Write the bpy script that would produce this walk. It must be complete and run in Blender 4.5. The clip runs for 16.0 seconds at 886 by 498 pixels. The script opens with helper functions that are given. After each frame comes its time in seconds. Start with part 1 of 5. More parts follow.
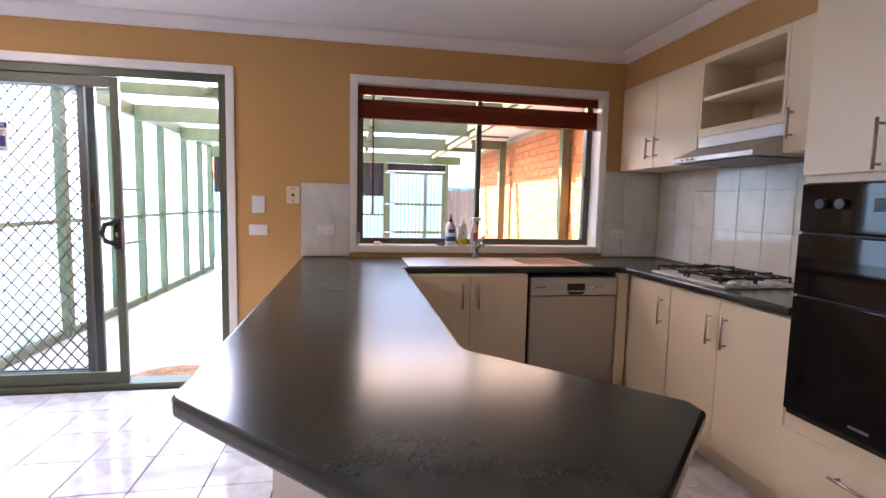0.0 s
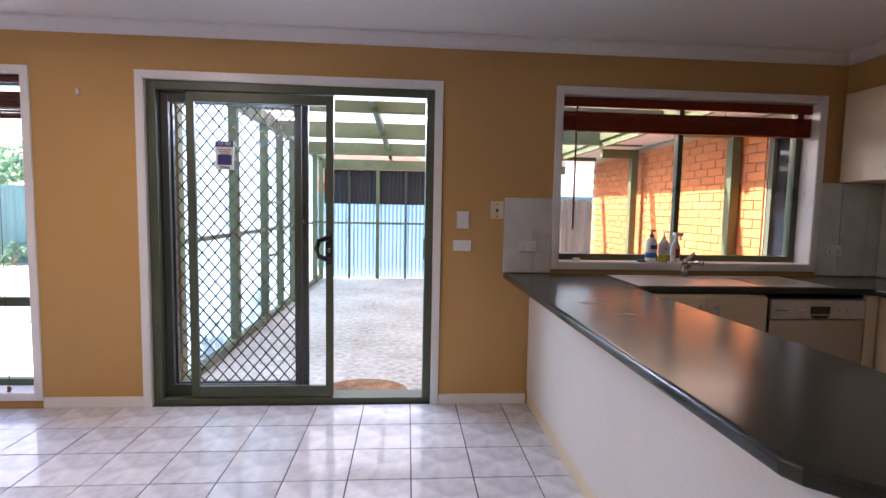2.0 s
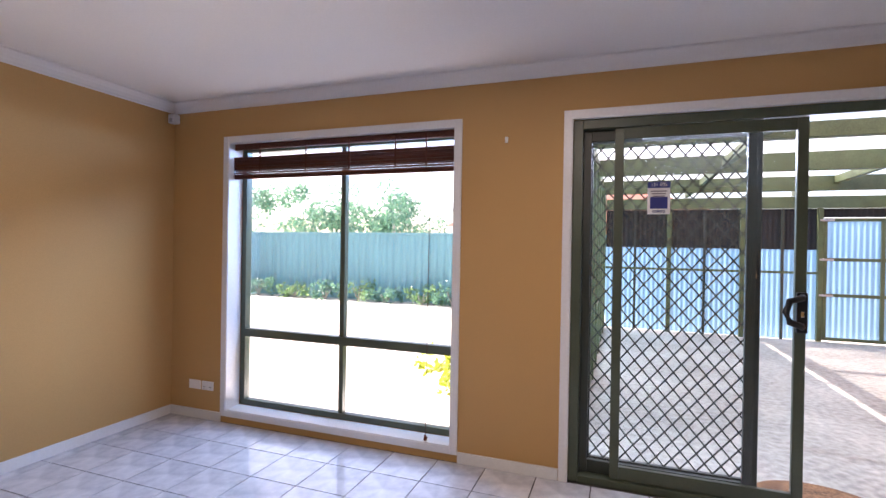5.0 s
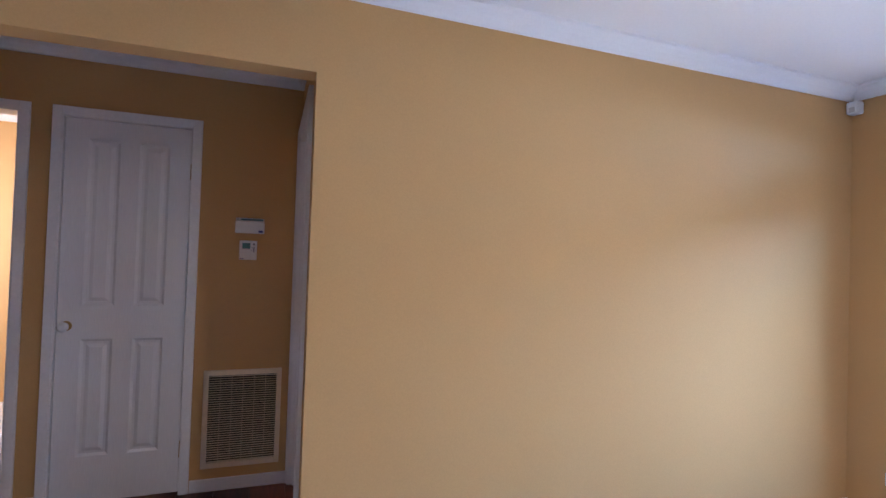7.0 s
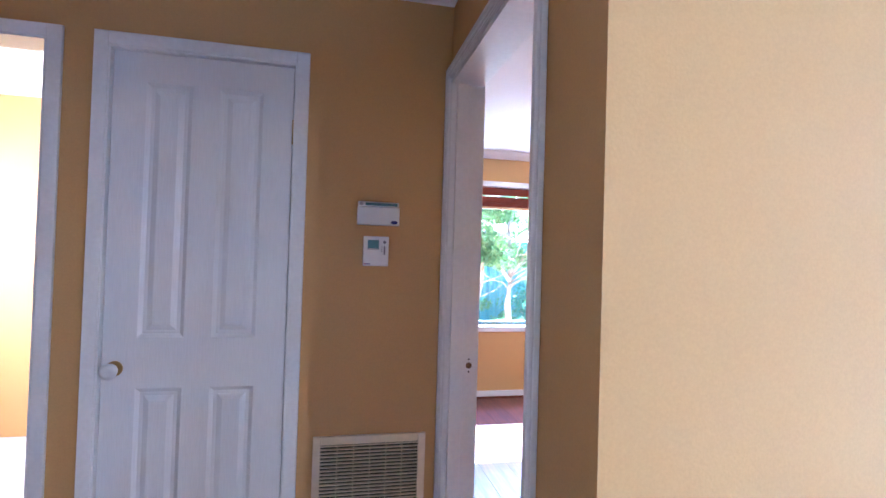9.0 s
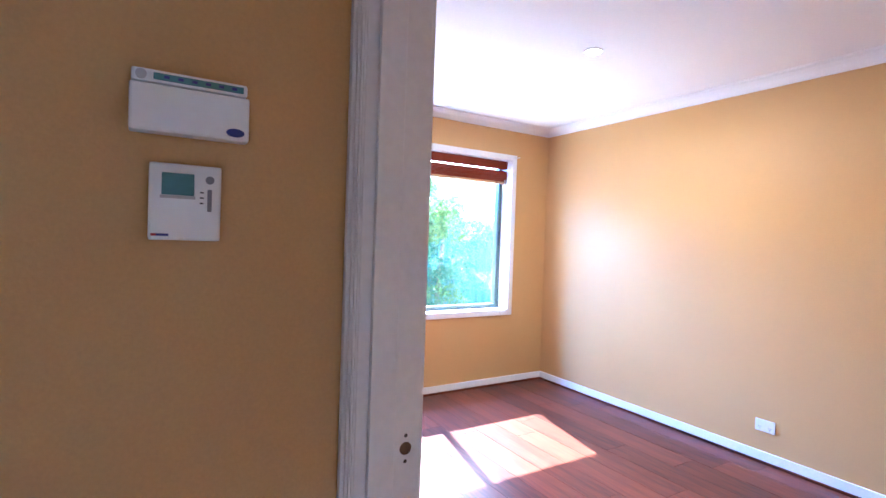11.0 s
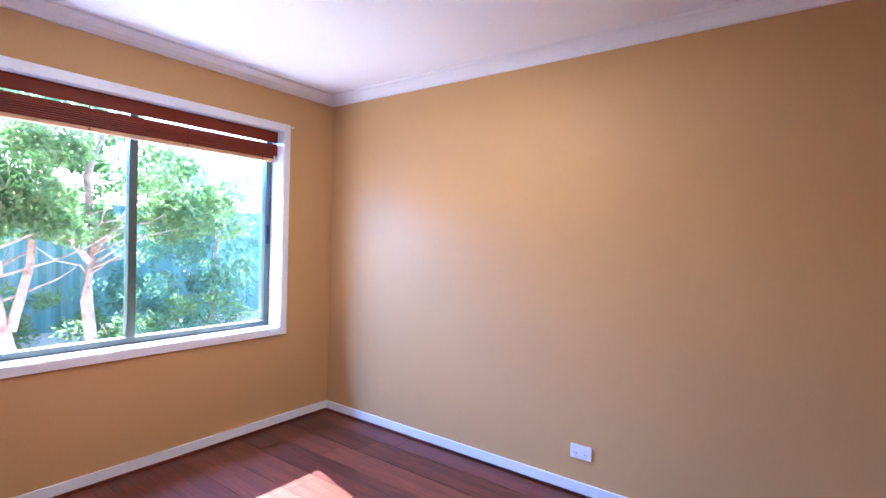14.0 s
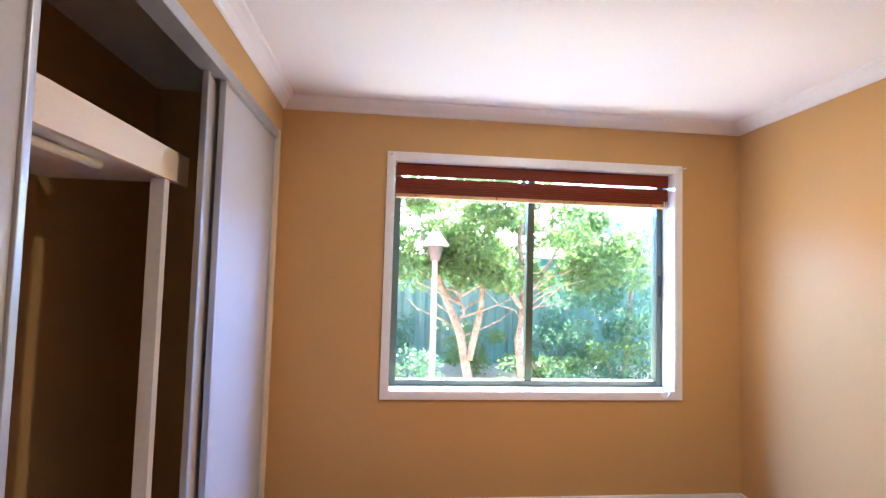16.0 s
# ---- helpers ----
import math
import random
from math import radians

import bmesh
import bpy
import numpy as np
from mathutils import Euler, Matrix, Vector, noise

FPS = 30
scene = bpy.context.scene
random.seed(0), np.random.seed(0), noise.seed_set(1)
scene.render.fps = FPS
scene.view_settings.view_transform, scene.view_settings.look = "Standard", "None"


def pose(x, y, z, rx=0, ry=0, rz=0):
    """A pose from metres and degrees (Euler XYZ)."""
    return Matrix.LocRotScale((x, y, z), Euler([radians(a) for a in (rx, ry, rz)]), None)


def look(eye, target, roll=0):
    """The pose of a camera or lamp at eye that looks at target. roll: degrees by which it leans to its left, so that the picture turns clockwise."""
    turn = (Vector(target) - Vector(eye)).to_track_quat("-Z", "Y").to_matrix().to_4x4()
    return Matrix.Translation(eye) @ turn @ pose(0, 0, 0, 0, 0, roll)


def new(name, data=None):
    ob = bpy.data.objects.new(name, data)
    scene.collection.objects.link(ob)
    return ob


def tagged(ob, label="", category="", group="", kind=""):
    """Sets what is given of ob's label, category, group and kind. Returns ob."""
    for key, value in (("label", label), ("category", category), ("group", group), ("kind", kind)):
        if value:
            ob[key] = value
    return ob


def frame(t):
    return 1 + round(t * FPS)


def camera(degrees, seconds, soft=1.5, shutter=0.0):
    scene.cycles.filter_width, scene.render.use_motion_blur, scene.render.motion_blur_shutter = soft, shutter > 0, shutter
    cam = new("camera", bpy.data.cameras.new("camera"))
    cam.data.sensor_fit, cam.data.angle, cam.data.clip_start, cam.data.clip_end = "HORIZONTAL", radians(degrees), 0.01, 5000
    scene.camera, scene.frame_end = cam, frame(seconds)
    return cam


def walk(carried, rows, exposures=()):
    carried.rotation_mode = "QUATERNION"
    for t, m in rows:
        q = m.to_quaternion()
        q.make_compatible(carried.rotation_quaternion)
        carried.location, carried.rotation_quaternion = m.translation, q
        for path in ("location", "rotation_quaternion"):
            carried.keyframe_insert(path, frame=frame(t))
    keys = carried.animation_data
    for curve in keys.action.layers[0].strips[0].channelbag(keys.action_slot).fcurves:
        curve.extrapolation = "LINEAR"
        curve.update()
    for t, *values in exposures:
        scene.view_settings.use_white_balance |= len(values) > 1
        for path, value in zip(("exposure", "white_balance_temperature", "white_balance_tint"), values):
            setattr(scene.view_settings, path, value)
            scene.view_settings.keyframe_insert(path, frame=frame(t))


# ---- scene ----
cam = camera(84.2, 16.0)
PATH = [
    (0, (0.779, -3.473, 1.286), (1.135, -1.513, 1.1), 1.3),
    (0.5, (0.535, -3.39, 1.29), (0.877, -1.428, 1.108), 1.3),
    (1, (0.27, -3.342, 1.302), (0.519, -1.365, 1.129), 1.1),
    (1.5, (0.019, -3.313, 1.315), (0.206, -1.328, 1.152), 1.1),
    (2, (-0.222, -3.233, 1.314), (-0.075, -1.245, 1.155), 1.1),
    (2.5, (-0.409, -3.157, 1.317), (-0.297, -1.165, 1.18), 1.1),
    (3, (-0.592, -3.106, 1.332), (-0.521, -1.111, 1.216), 1.1),
    (3.2, (-0.672, -3.103, 1.332), (-0.609, -1.107, 1.222), 1.0),
    (5.3, (-1.816, -2.897, 1.348), (-2.737, -1.122, 1.377), 1.2),
    (5.5, (-1.98, -2.906, 1.356), (-3.077, -1.234, 1.395), 1.3),
    (6, (-2.369, -2.981, 1.351), (-3.905, -1.701, 1.403), 1.7),
    (6.5, (-2.678, -3.053, 1.345), (-4.474, -2.175, 1.394), 1.9),
    (7, (-3.004, -3.166, 1.364), (-4.891, -2.504, 1.401), 1.9),
    (7.5, (-3.332, -3.191, 1.371), (-5.258, -2.655, 1.411), 1.8),
    (8, (-3.665, -3.28, 1.358), (-5.618, -2.85, 1.398), 1.7),
    (8.2, (-3.778, -3.321, 1.356), (-5.735, -2.91, 1.398), 1.7),
    (10.3, (-4.937, -3.502, 1.35), (-6.809, -2.798, 1.31), 2.2),
    (10.5, (-5.057, -3.454, 1.337), (-6.883, -2.64, 1.303), 2.0),
    (11, (-5.239, -3.341, 1.332), (-6.948, -2.301, 1.29), 2.0),
    (11.5, (-5.416, -3.232, 1.338), (-6.883, -1.873, 1.293), 1.8),
    (12, (-5.488, -3.043, 1.313), (-6.767, -1.506, 1.263), 1.9),
    (12.5, (-5.602, -2.948, 1.327), (-6.782, -1.334, 1.272), 1.9),
    (13, (-5.72, -2.822, 1.329), (-6.871, -1.187, 1.275), 1.8),
    (13.5, (-5.775, -2.674, 1.316), (-6.951, -1.056, 1.276), 1.6),
    (14, (-5.844, -2.549, 1.339), (-7.033, -0.941, 1.305), 1.6),
    (14.5, (-5.822, -2.432, 1.379), (-7.291, -1.075, 1.403), 1.8),
    (15, (-5.884, -2.374, 1.375), (-7.557, -1.28, 1.428), 1.9),
    (15.5, (-5.903, -2.305, 1.382), (-7.766, -1.581, 1.465), 1.8),
    (16, (-5.865, -2.227, 1.38), (-7.851, -2.025, 1.49), 1.6),
]
EXPOSURES = [(0.0, 3.25, 6600, 30), (1.5, 2.45, 6600, 29), (3.2, 2.05, 6700, 28), (5.3, 2.05, 6600, 28), (6.5, 2.2, 6600, 27),
             (7.0, 2.9, 5400, 20), (7.5, 3.45, 4900, 18), (8.2, 3.85, 4700, 17), (10.3, 4.1, 4800, 12), (11.5, 3.95, 4800, 12),
             (12.5, 3.65, 4850, 16), (14.0, 3.4, 5000, 20), (15.2, 3.2, 5500, 22), (16.0, 3.3, 6000, 10)]
walk(cam, [(t, look(eye, aim, lean)) for t, eye, aim, lean in PATH], EXPOSURES)

# ---- light ----
SUN_DIR = Vector((1.08, -0.24, -1.0)).normalized()      # the way the light travels
world = bpy.data.worlds.new("sky")
scene.world = world
world.use_nodes = True
wn = world.node_tree
sky = wn.nodes.new("ShaderNodeTexSky")
sky.sky_type, sky.sun_disc = "NISHITA", False
sky.dust_density = 2.5
sky.sun_elevation, sky.sun_rotation = radians(42.1), math.atan2(-SUN_DIR.x, -SUN_DIR.y)
wn.links.new(sky.outputs[0], wn.nodes["Background"].inputs[0])
wn.nodes["Background"].inputs[1].default_value = 0.15
sun = new("sun", bpy.data.lights.new("sun", "SUN"))
sun.data.energy, sun.data.angle, sun.data.color = 5.0, radians(0.5), (1.0, 0.95, 0.87)
sun.matrix_world = look((0, 0, 20), Vector((0, 0, 20)) + SUN_DIR)


def window_fill(name, place, aim, w, h, watts, color=(0.62, 0.78, 1.0)):
    la = bpy.data.lights.new(name, "AREA")
    la.shape, la.size, la.size_y, la.energy, la.color = "RECTANGLE", w, h, watts, color
    ob = new(name, la)
    ob.matrix_world = look(place, aim)
    return ob



# area lamps added under the eaves outside each opening, in place of skylight
window_fill("sky_light_dining", (-3.46, 0.58, 2.08), (-3.9, -2.2, 0.1), 1.75, 0.3, 15, (0.32, 0.58, 1.0))
window_fill("sky_light_door", (-0.75, 0.75, 2.02), (-0.9, -2.5, 0.2), 1.4, 0.3, 12)
# added warm lamp, in place of sunlight bounced off the brick wing
window_fill("sky_light_kitchen", (1.69, 0.58, 2.06), (1.5, -2.2, 0.2), 1.75, 0.3, 3, (1.0, 0.80, 0.60))
window_fill("sky_light_bedroom", (-9.48, -1.34, 2.08), (-6.6, -1.5, 0.1), 1.75, 0.3, 25, (0.16, 0.40, 1.0))
# low lamps added at the foot of the openings for daylight off bright ground
window_fill("ground_light_dining", (-3.46, 0.55, 0.02), (-3.6, -1.6, 2.3), 1.75, 0.3, 4, (1.0, 0.96, 0.9))
window_fill("ground_light_bedroom", (-9.45, -1.34, 0.42), (-7.6, -1.3, 2.3), 1.75, 0.3, 6, (1.0, 0.93, 0.84))


def downlight_lamp(x, y, watts):
    la = bpy.data.lights.new("downlight_lamp", "AREA")
    la.shape, la.size, la.energy, la.color = "DISK", 0.07, watts, (1.0, 0.88, 0.72)
    new("downlight_lamp", la).location = (x, y, 2.405)


downlight_lamp(-1.93, -1.78, 6)
downlight_lamp(-7.2, -1.2, 3)

# ---- materials ----
def mat(name, color, rough=0.6, metal=0.0, var=0.08, grain=40.0, blot=1.5, bump=0.05, stretch=(1, 1, 1), island=0.0, obj=0.0, spec=0.5, dark=None):
    m = bpy.data.materials.new(name)
    m.use_nodes = True
    t = m.node_tree
    b = t.nodes["Principled BSDF"]
    b.inputs["Roughness"].default_value, b.inputs["Metallic"].default_value = rough, metal
    b.inputs["Specular IOR Level"].default_value = spec
    tc = t.nodes.new("ShaderNodeTexCoord")
    mp = t.nodes.new("ShaderNodeMapping")
    mp.inputs["Scale"].default_value = stretch
    t.links.new(tc.outputs["Object"], mp.inputs[0])
    n1, n2 = t.nodes.new("ShaderNodeTexNoise"), t.nodes.new("ShaderNodeTexNoise")
    n1.inputs["Scale"].default_value, n2.inputs["Scale"].default_value = grain, blot
    n1.inputs["Detail"].default_value, n2.inputs["Detail"].default_value = 5, 4
    for n in (n1, n2):
        t.links.new(mp.outputs[0], n.inputs["Vector"])
    mx = t.nodes.new("ShaderNodeMath")
    mx.operation = "ADD"
    t.links.new(n1.outputs[0], mx.inputs[0])
    t.links.new(n2.outputs[0], mx.inputs[1])
    last = mx
    for amount, kind in ((island, "ShaderNodeNewGeometry"), (obj, "ShaderNodeObjectInfo")):
        if amount:
            g = t.nodes.new(kind)
            k = t.nodes.new("ShaderNodeMath")
            k.operation = "MULTIPLY_ADD"
            k.inputs[1].default_value = amount
            out = "Random Per Island" if kind == "ShaderNodeNewGeometry" else "Random"
            t.links.new(g.outputs[out], k.inputs[0])
            t.links.new(last.outputs[0], k.inputs[2])
            last = k
    r = t.nodes.new("ShaderNodeMapRange")
    r.inputs["From Min"].default_value, r.inputs["From Max"].default_value = 0.7, 1.3 + island + obj
    t.links.new(last.outputs[0], r.inputs["Value"])
    c = t.nodes.new("ShaderNodeMix")
    c.data_type = "RGBA"
    lo = dark if dark else [v * (1 - 2 * var) for v in color]
    hi = [min(1, v * (1 + var)) for v in color]
    c.inputs[6].default_value, c.inputs[7].default_value = (*lo, 1), (*hi, 1)
    t.links.new(r.outputs[0], c.inputs[0])
    t.links.new(c.outputs[2], b.inputs["Base Color"])
    if bump:
        bp = t.nodes.new("ShaderNodeBump")
        bp.inputs["Strength"].default_value, bp.inputs["Distance"].default_value = bump, 0.01
        t.links.new(n1.outputs[0], bp.inputs["Height"])
        t.links.new(bp.outputs[0], b.inputs["Normal"])
    rr = t.nodes.new("ShaderNodeMapRange")
    rr.inputs["To Min"].default_value, rr.inputs["To Max"].default_value = rough * 0.85, min(1, rough * 1.15)
    t.links.new(n2.outputs[0], rr.inputs["Value"])
    t.links.new(rr.outputs[0], b.inputs["Roughness"])
    return m


def glass_mat(name, tint=(1, 1, 1), gloss=0.08):
    m = bpy.data.materials.new(name)
    m.use_nodes = True
    t = m.node_tree
    t.nodes.remove(t.nodes["Principled BSDF"])
    tr, gl, mx = (t.nodes.new(k) for k in ("ShaderNodeBsdfTransparent", "ShaderNodeBsdfGlossy", "ShaderNodeMixShader"))
    tr.inputs[0].default_value = (*tint, 1)
    gl.inputs["Roughness"].default_value = 0.02
    fr = t.nodes.new("ShaderNodeFresnel")
    fr.inputs[0].default_value = 1.3 + gloss
    t.links.new(fr.outputs[0], mx.inputs[0])
    t.links.new(tr.outputs[0], mx.inputs[1])
    t.links.new(gl.outputs[0], mx.inputs[2])
    t.links.new(mx.outputs[0], t.nodes["Material Output"].inputs[0])
    return m


def sheet_mat(name, color, clear=0.35):
    m = bpy.data.materials.new(name)
    m.use_nodes = True
    t = m.node_tree
    b = t.nodes["Principled BSDF"]
    b.inputs["Base Color"].default_value, b.inputs["Roughness"].default_value = (*color, 1), 0.35
    tl, tr, m1, m2 = (t.nodes.new(k) for k in ("ShaderNodeBsdfTranslucent", "ShaderNodeBsdfTransparent", "ShaderNodeMixShader", "ShaderNodeMixShader"))
    n = t.nodes.new("ShaderNodeTexNoise")
    n.inputs["Scale"].default_value = 3
    rp = t.nodes.new("ShaderNodeMapRange")
    rp.inputs["To Min"].default_value, rp.inputs["To Max"].default_value = clear - 0.12, clear + 0.12
    t.links.new(n.outputs[0], rp.inputs["Value"])
    tl.inputs[0].default_value, tr.inputs[0].default_value = (*color, 1), (*[min(1, c * 1.1) for c in color], 1)
    m1.inputs[0].default_value = 0.65
    t.links.new(b.outputs[0], m1.inputs[1])
    t.links.new(tl.outputs[0], m1.inputs[2])
    t.links.new(rp.outputs[0], m2.inputs[0])
    t.links.new(m1.outputs[0], m2.inputs[1])
    t.links.new(tr.outputs[0], m2.inputs[2])
    t.links.new(m2.outputs[0], t.nodes["Material Output"].inputs[0])
    return m


def leaf_mat(name, lo, hi):
    m = mat(name, hi, 0.45, var=0.1, grain=6, blot=1, bump=0, island=0.6, dark=lo)
    t = m.node_tree
    b = t.nodes["Principled BSDF"]
    tl, mx = t.nodes.new("ShaderNodeBsdfTranslucent"), t.nodes.new("ShaderNodeMixShader")
    tl.inputs[0].default_value = (hi[0] * 1.6, hi[1] * 1.6, hi[2], 1)
    mx.inputs[0].default_value = 0.35
    t.links.new(b.outputs[0], mx.inputs[1])
    t.links.new(tl.outputs[0], mx.inputs[2])
    t.links.new(mx.outputs[0], t.nodes["Material Output"].inputs[0])
    return m


WALL = mat("tan_wall_paint", (0.57, 0.345, 0.135), 0.55, var=0.035, grain=180, blot=0.9, bump=0.06, spec=0.2)
CEIL = mat("ceiling_paint", (0.80, 0.79, 0.78), 0.8, var=0.02, grain=90, blot=0.7, bump=0.03)
WHITE = mat("white_gloss_paint", (0.80, 0.80, 0.79), 0.3, var=0.03, grain=60, blot=3, bump=0.03)
DOORW = mat("white_door_paint", (0.76, 0.76, 0.76), 0.4, var=0.03, grain=200, blot=3, bump=0.06, stretch=(1, 1, 0.08))
TILE = mat("marbled_floor_tile", (0.74, 0.74, 0.75), 0.08, var=0.04, grain=14, blot=5, bump=0.01, obj=0.15, dark=(0.40, 0.41, 0.45))
GROUT = mat("grey_grout", (0.09, 0.085, 0.08), 0.9, var=0.15, grain=80, bump=0.1)
WTILE = mat("marbled_wall_tile", (0.72, 0.73, 0.70), 0.12, var=0.03, grain=9, blot=4, bump=0.02, obj=0.1, dark=(0.56, 0.58, 0.56))
WGROUT = mat("pale_grout", (0.60, 0.60, 0.57), 0.9, var=0.06)
PLANK = mat("red_brown_laminate", (0.155, 0.038, 0.017), 0.30, spec=0.3, var=0.3, grain=7, blot=1.6, bump=0.03, stretch=(0.7, 9, 9), obj=0.4, dark=(0.018, 0.005, 0.004))
COUNTER = mat("dark_green_laminate", (0.032, 0.040, 0.033), 0.2, var=0.15, grain=220, blot=7, bump=0.01, spec=0.42)
CREAM = mat("cream_laminate", (0.80, 0.68, 0.50), 0.38, var=0.03, grain=120, blot=2, bump=0.02)
KNEE = mat("off_white_panel", (0.76, 0.73, 0.69), 0.5, var=0.03, grain=100, blot=2, bump=0.02)
STEEL = mat("brushed_steel", (0.50, 0.48, 0.46), 0.34, 1.0, var=0.03, grain=160, blot=2, bump=0.0)
CHROME = mat("polished_chrome", (0.75, 0.75, 0.76), 0.12, 1.0, var=0.02, bump=0)
HANDLE = mat("satin_nickel", (0.42, 0.36, 0.31), 0.35, 1.0, var=0.05, bump=0)
SILVER = mat("silver_paint", (0.52, 0.53, 0.55), 0.35, 0.6, var=0.03, bump=0)
ENAMEL = mat("pale_hob_enamel", (0.66, 0.66, 0.65), 0.22, var=0.03, grain=90, bump=0)
BLACKG = mat("black_oven_glass", (0.006, 0.006, 0.007), 0.05, var=0.02, bump=0)
BLACK = mat("black_plastic", (0.012, 0.012, 0.012), 0.4, var=0.1, bump=0.02)
IRON = mat("black_cast_iron", (0.016, 0.016, 0.016), 0.6, var=0.2, bump=0.1)
GREEN = mat("olive_green_aluminium", (0.080, 0.100, 0.064), 0.4, var=0.06, grain=90, blot=4, bump=0.02)
# doubles as the olive frame colour with shadow put in, for the fixed leaf
DKGREEN = mat("dark_and_shaded_green_aluminium", (0.035, 0.045, 0.035), 0.45, var=0.1, grain=90, blot=4, bump=0.02)
PGREEN = mat("pale_green_timber_paint", (0.09, 0.115, 0.05), 0.55, var=0.15, grain=30, blot=2, bump=0.08, stretch=(3, 3, 3))
BLIND = mat("red_stained_timber_blind", (0.20, 0.028, 0.007), 0.5, spec=0.2, var=0.15, grain=30, blot=4, bump=0.04, stretch=(0.15, 0.15, 6), obj=0.35)
BAMBOO = mat("brown_woven_bamboo", (0.13, 0.036, 0.018), 0.6, var=0.25, grain=60, blot=3, bump=0.1, obj=0.6)
PALEWOOD = mat("pale_timber_rail", (0.62, 0.36, 0.16), 0.5, var=0.12, grain=30, bump=0.03)
CONC = mat("patio_concrete", (0.42, 0.40, 0.35), 0.75, var=0.24, grain=18, blot=0.9, bump=0.08)
DIRT = mat("dry_pale_ground", (0.57, 0.54, 0.46), 0.95, var=0.15, grain=18, blot=0.35, bump=0.2)
BRICK = mat("orange_red_brick", (0.58, 0.205, 0.062), 0.85, var=0.15, grain=40, blot=6, bump=0.25, obj=0.5, island=0.4, dark=(0.36, 0.10, 0.028))
MORTAR = mat("cream_mortar", (0.50, 0.38, 0.24), 0.95, var=0.1, grain=60, bump=0.2)
FENCE = mat("teal_steel_fence", (0.16, 0.36, 0.38), 0.5, var=0.06, grain=30, blot=1, bump=0.02)
FENCEB = mat("blue_steel_fence", (0.20, 0.42, 0.55), 0.45, var=0.08, grain=30, blot=1.5, bump=0.02)
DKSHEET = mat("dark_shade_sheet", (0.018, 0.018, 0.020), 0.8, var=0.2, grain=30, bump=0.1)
BARK = mat("pale_bark", (0.44, 0.40, 0.35), 0.9, var=0.25, grain=25, blot=5, bump=0.3)
PALING = mat("grey_weathered_timber", (0.16, 0.12, 0.095), 0.9, var=0.25, grain=30, blot=3, bump=0.2, stretch=(4, 4, 0.3), obj=0.4)
ROOFT = mat("terracotta_roof", (0.30, 0.12, 0.08), 0.85, var=0.2, grain=20, bump=0.2)
STONE = mat("pinkish_stone", (0.42, 0.30, 0.25), 0.9, var=0.2, grain=20, bump=0.3)
PLASTIC = mat("white_plastic", (0.78, 0.78, 0.76), 0.35, var=0.02, bump=0)
LCD = mat("teal_lcd", (0.10, 0.24, 0.25), 0.25, var=0.1, bump=0)
NAVY = mat("navy_print", (0.02, 0.03, 0.20), 0.5, var=0.05, bump=0)
BLUEP = mat("blue_print", (0.03, 0.16, 0.48), 0.4, var=0.05, bump=0)
REDP = mat("red_print", (0.45, 0.03, 0.03), 0.5, var=0.05, bump=0)
YELLOWG = mat("yellow_liquid", (0.62, 0.52, 0.05), 0.15, var=0.05, bump=0)
BRASS = mat("worn_brass", (0.55, 0.36, 0.14), 0.3, 1.0, var=0.1, bump=0)
MATM = mat("coir_door_mat", (0.24, 0.12, 0.055), 0.95, var=0.35, grain=60, blot=9, bump=0.5)
GREYP = mat("grey_print", (0.2, 0.2, 0.22), 0.5, var=0.05, bump=0)
VENTC = mat("cream_vent_paint", (0.78, 0.66, 0.46), 0.45, var=0.04, bump=0.02)
DARKV = mat("dark_filter", (0.02, 0.028, 0.022), 0.9, var=0.2, bump=0.1)
WARD = mat("pale_wardrobe_vinyl", (0.48, 0.46, 0.44), 0.45, var=0.03, grain=60, blot=1.5, bump=0.02)
LEAF = leaf_mat("green_leaves", (0.03, 0.085, 0.05), (0.17, 0.30, 0.15))
LEAFB = leaf_mat("blue_green_leaves", (0.02, 0.075, 0.07), (0.13, 0.28, 0.24))
LEAFY = leaf_mat("yellow_green_leaves", (0.14, 0.20, 0.02), (0.34, 0.40, 0.06))
GLASS = glass_mat("window_glass")
ROOFSH = sheet_mat("white_translucent_roof_sheet", (0.78, 0.80, 0.78), 0.34)
SIDESH = sheet_mat("pale_blue_translucent_sheet", (0.27, 0.47, 0.64), 0.13)
GLOW = mat("lit_lamp_face", (0.9, 0.9, 0.88), 0.4, var=0.01, bump=0)
GLOW.node_tree.nodes["Principled BSDF"].inputs["Emission Color"].default_value = (1.0, 0.92, 0.8, 1)
GLOW.node_tree.nodes["Principled BSDF"].inputs["Emission Strength"].default_value = 6.0
BOTTLEG = mat("clear_bottle_plastic", (0.72, 0.74, 0.70), 0.15, var=0.02, bump=0)


# ---- mesh helpers ----
def bx(bm, a, b, bevel=0.0):
    lo, hi = [min(p, q) for p, q in zip(a, b)], [max(p, q) for p, q in zip(a, b)]
    r = bmesh.ops.create_cube(bm, size=1)
    for v in r["verts"]:
        v.co = [lo[i] + (v.co[i] + 0.5) * (hi[i] - lo[i]) for i in range(3)]
    if bevel:
        bmesh.ops.bevel(bm, geom=list({e for v in r["verts"] for e in v.link_edges}), offset=bevel, segments=2, affect="EDGES", profile=0.6)
    return bm


def cube(a, b, bevel=0.0):
    return bx(bmesh.new(), a, b, bevel)


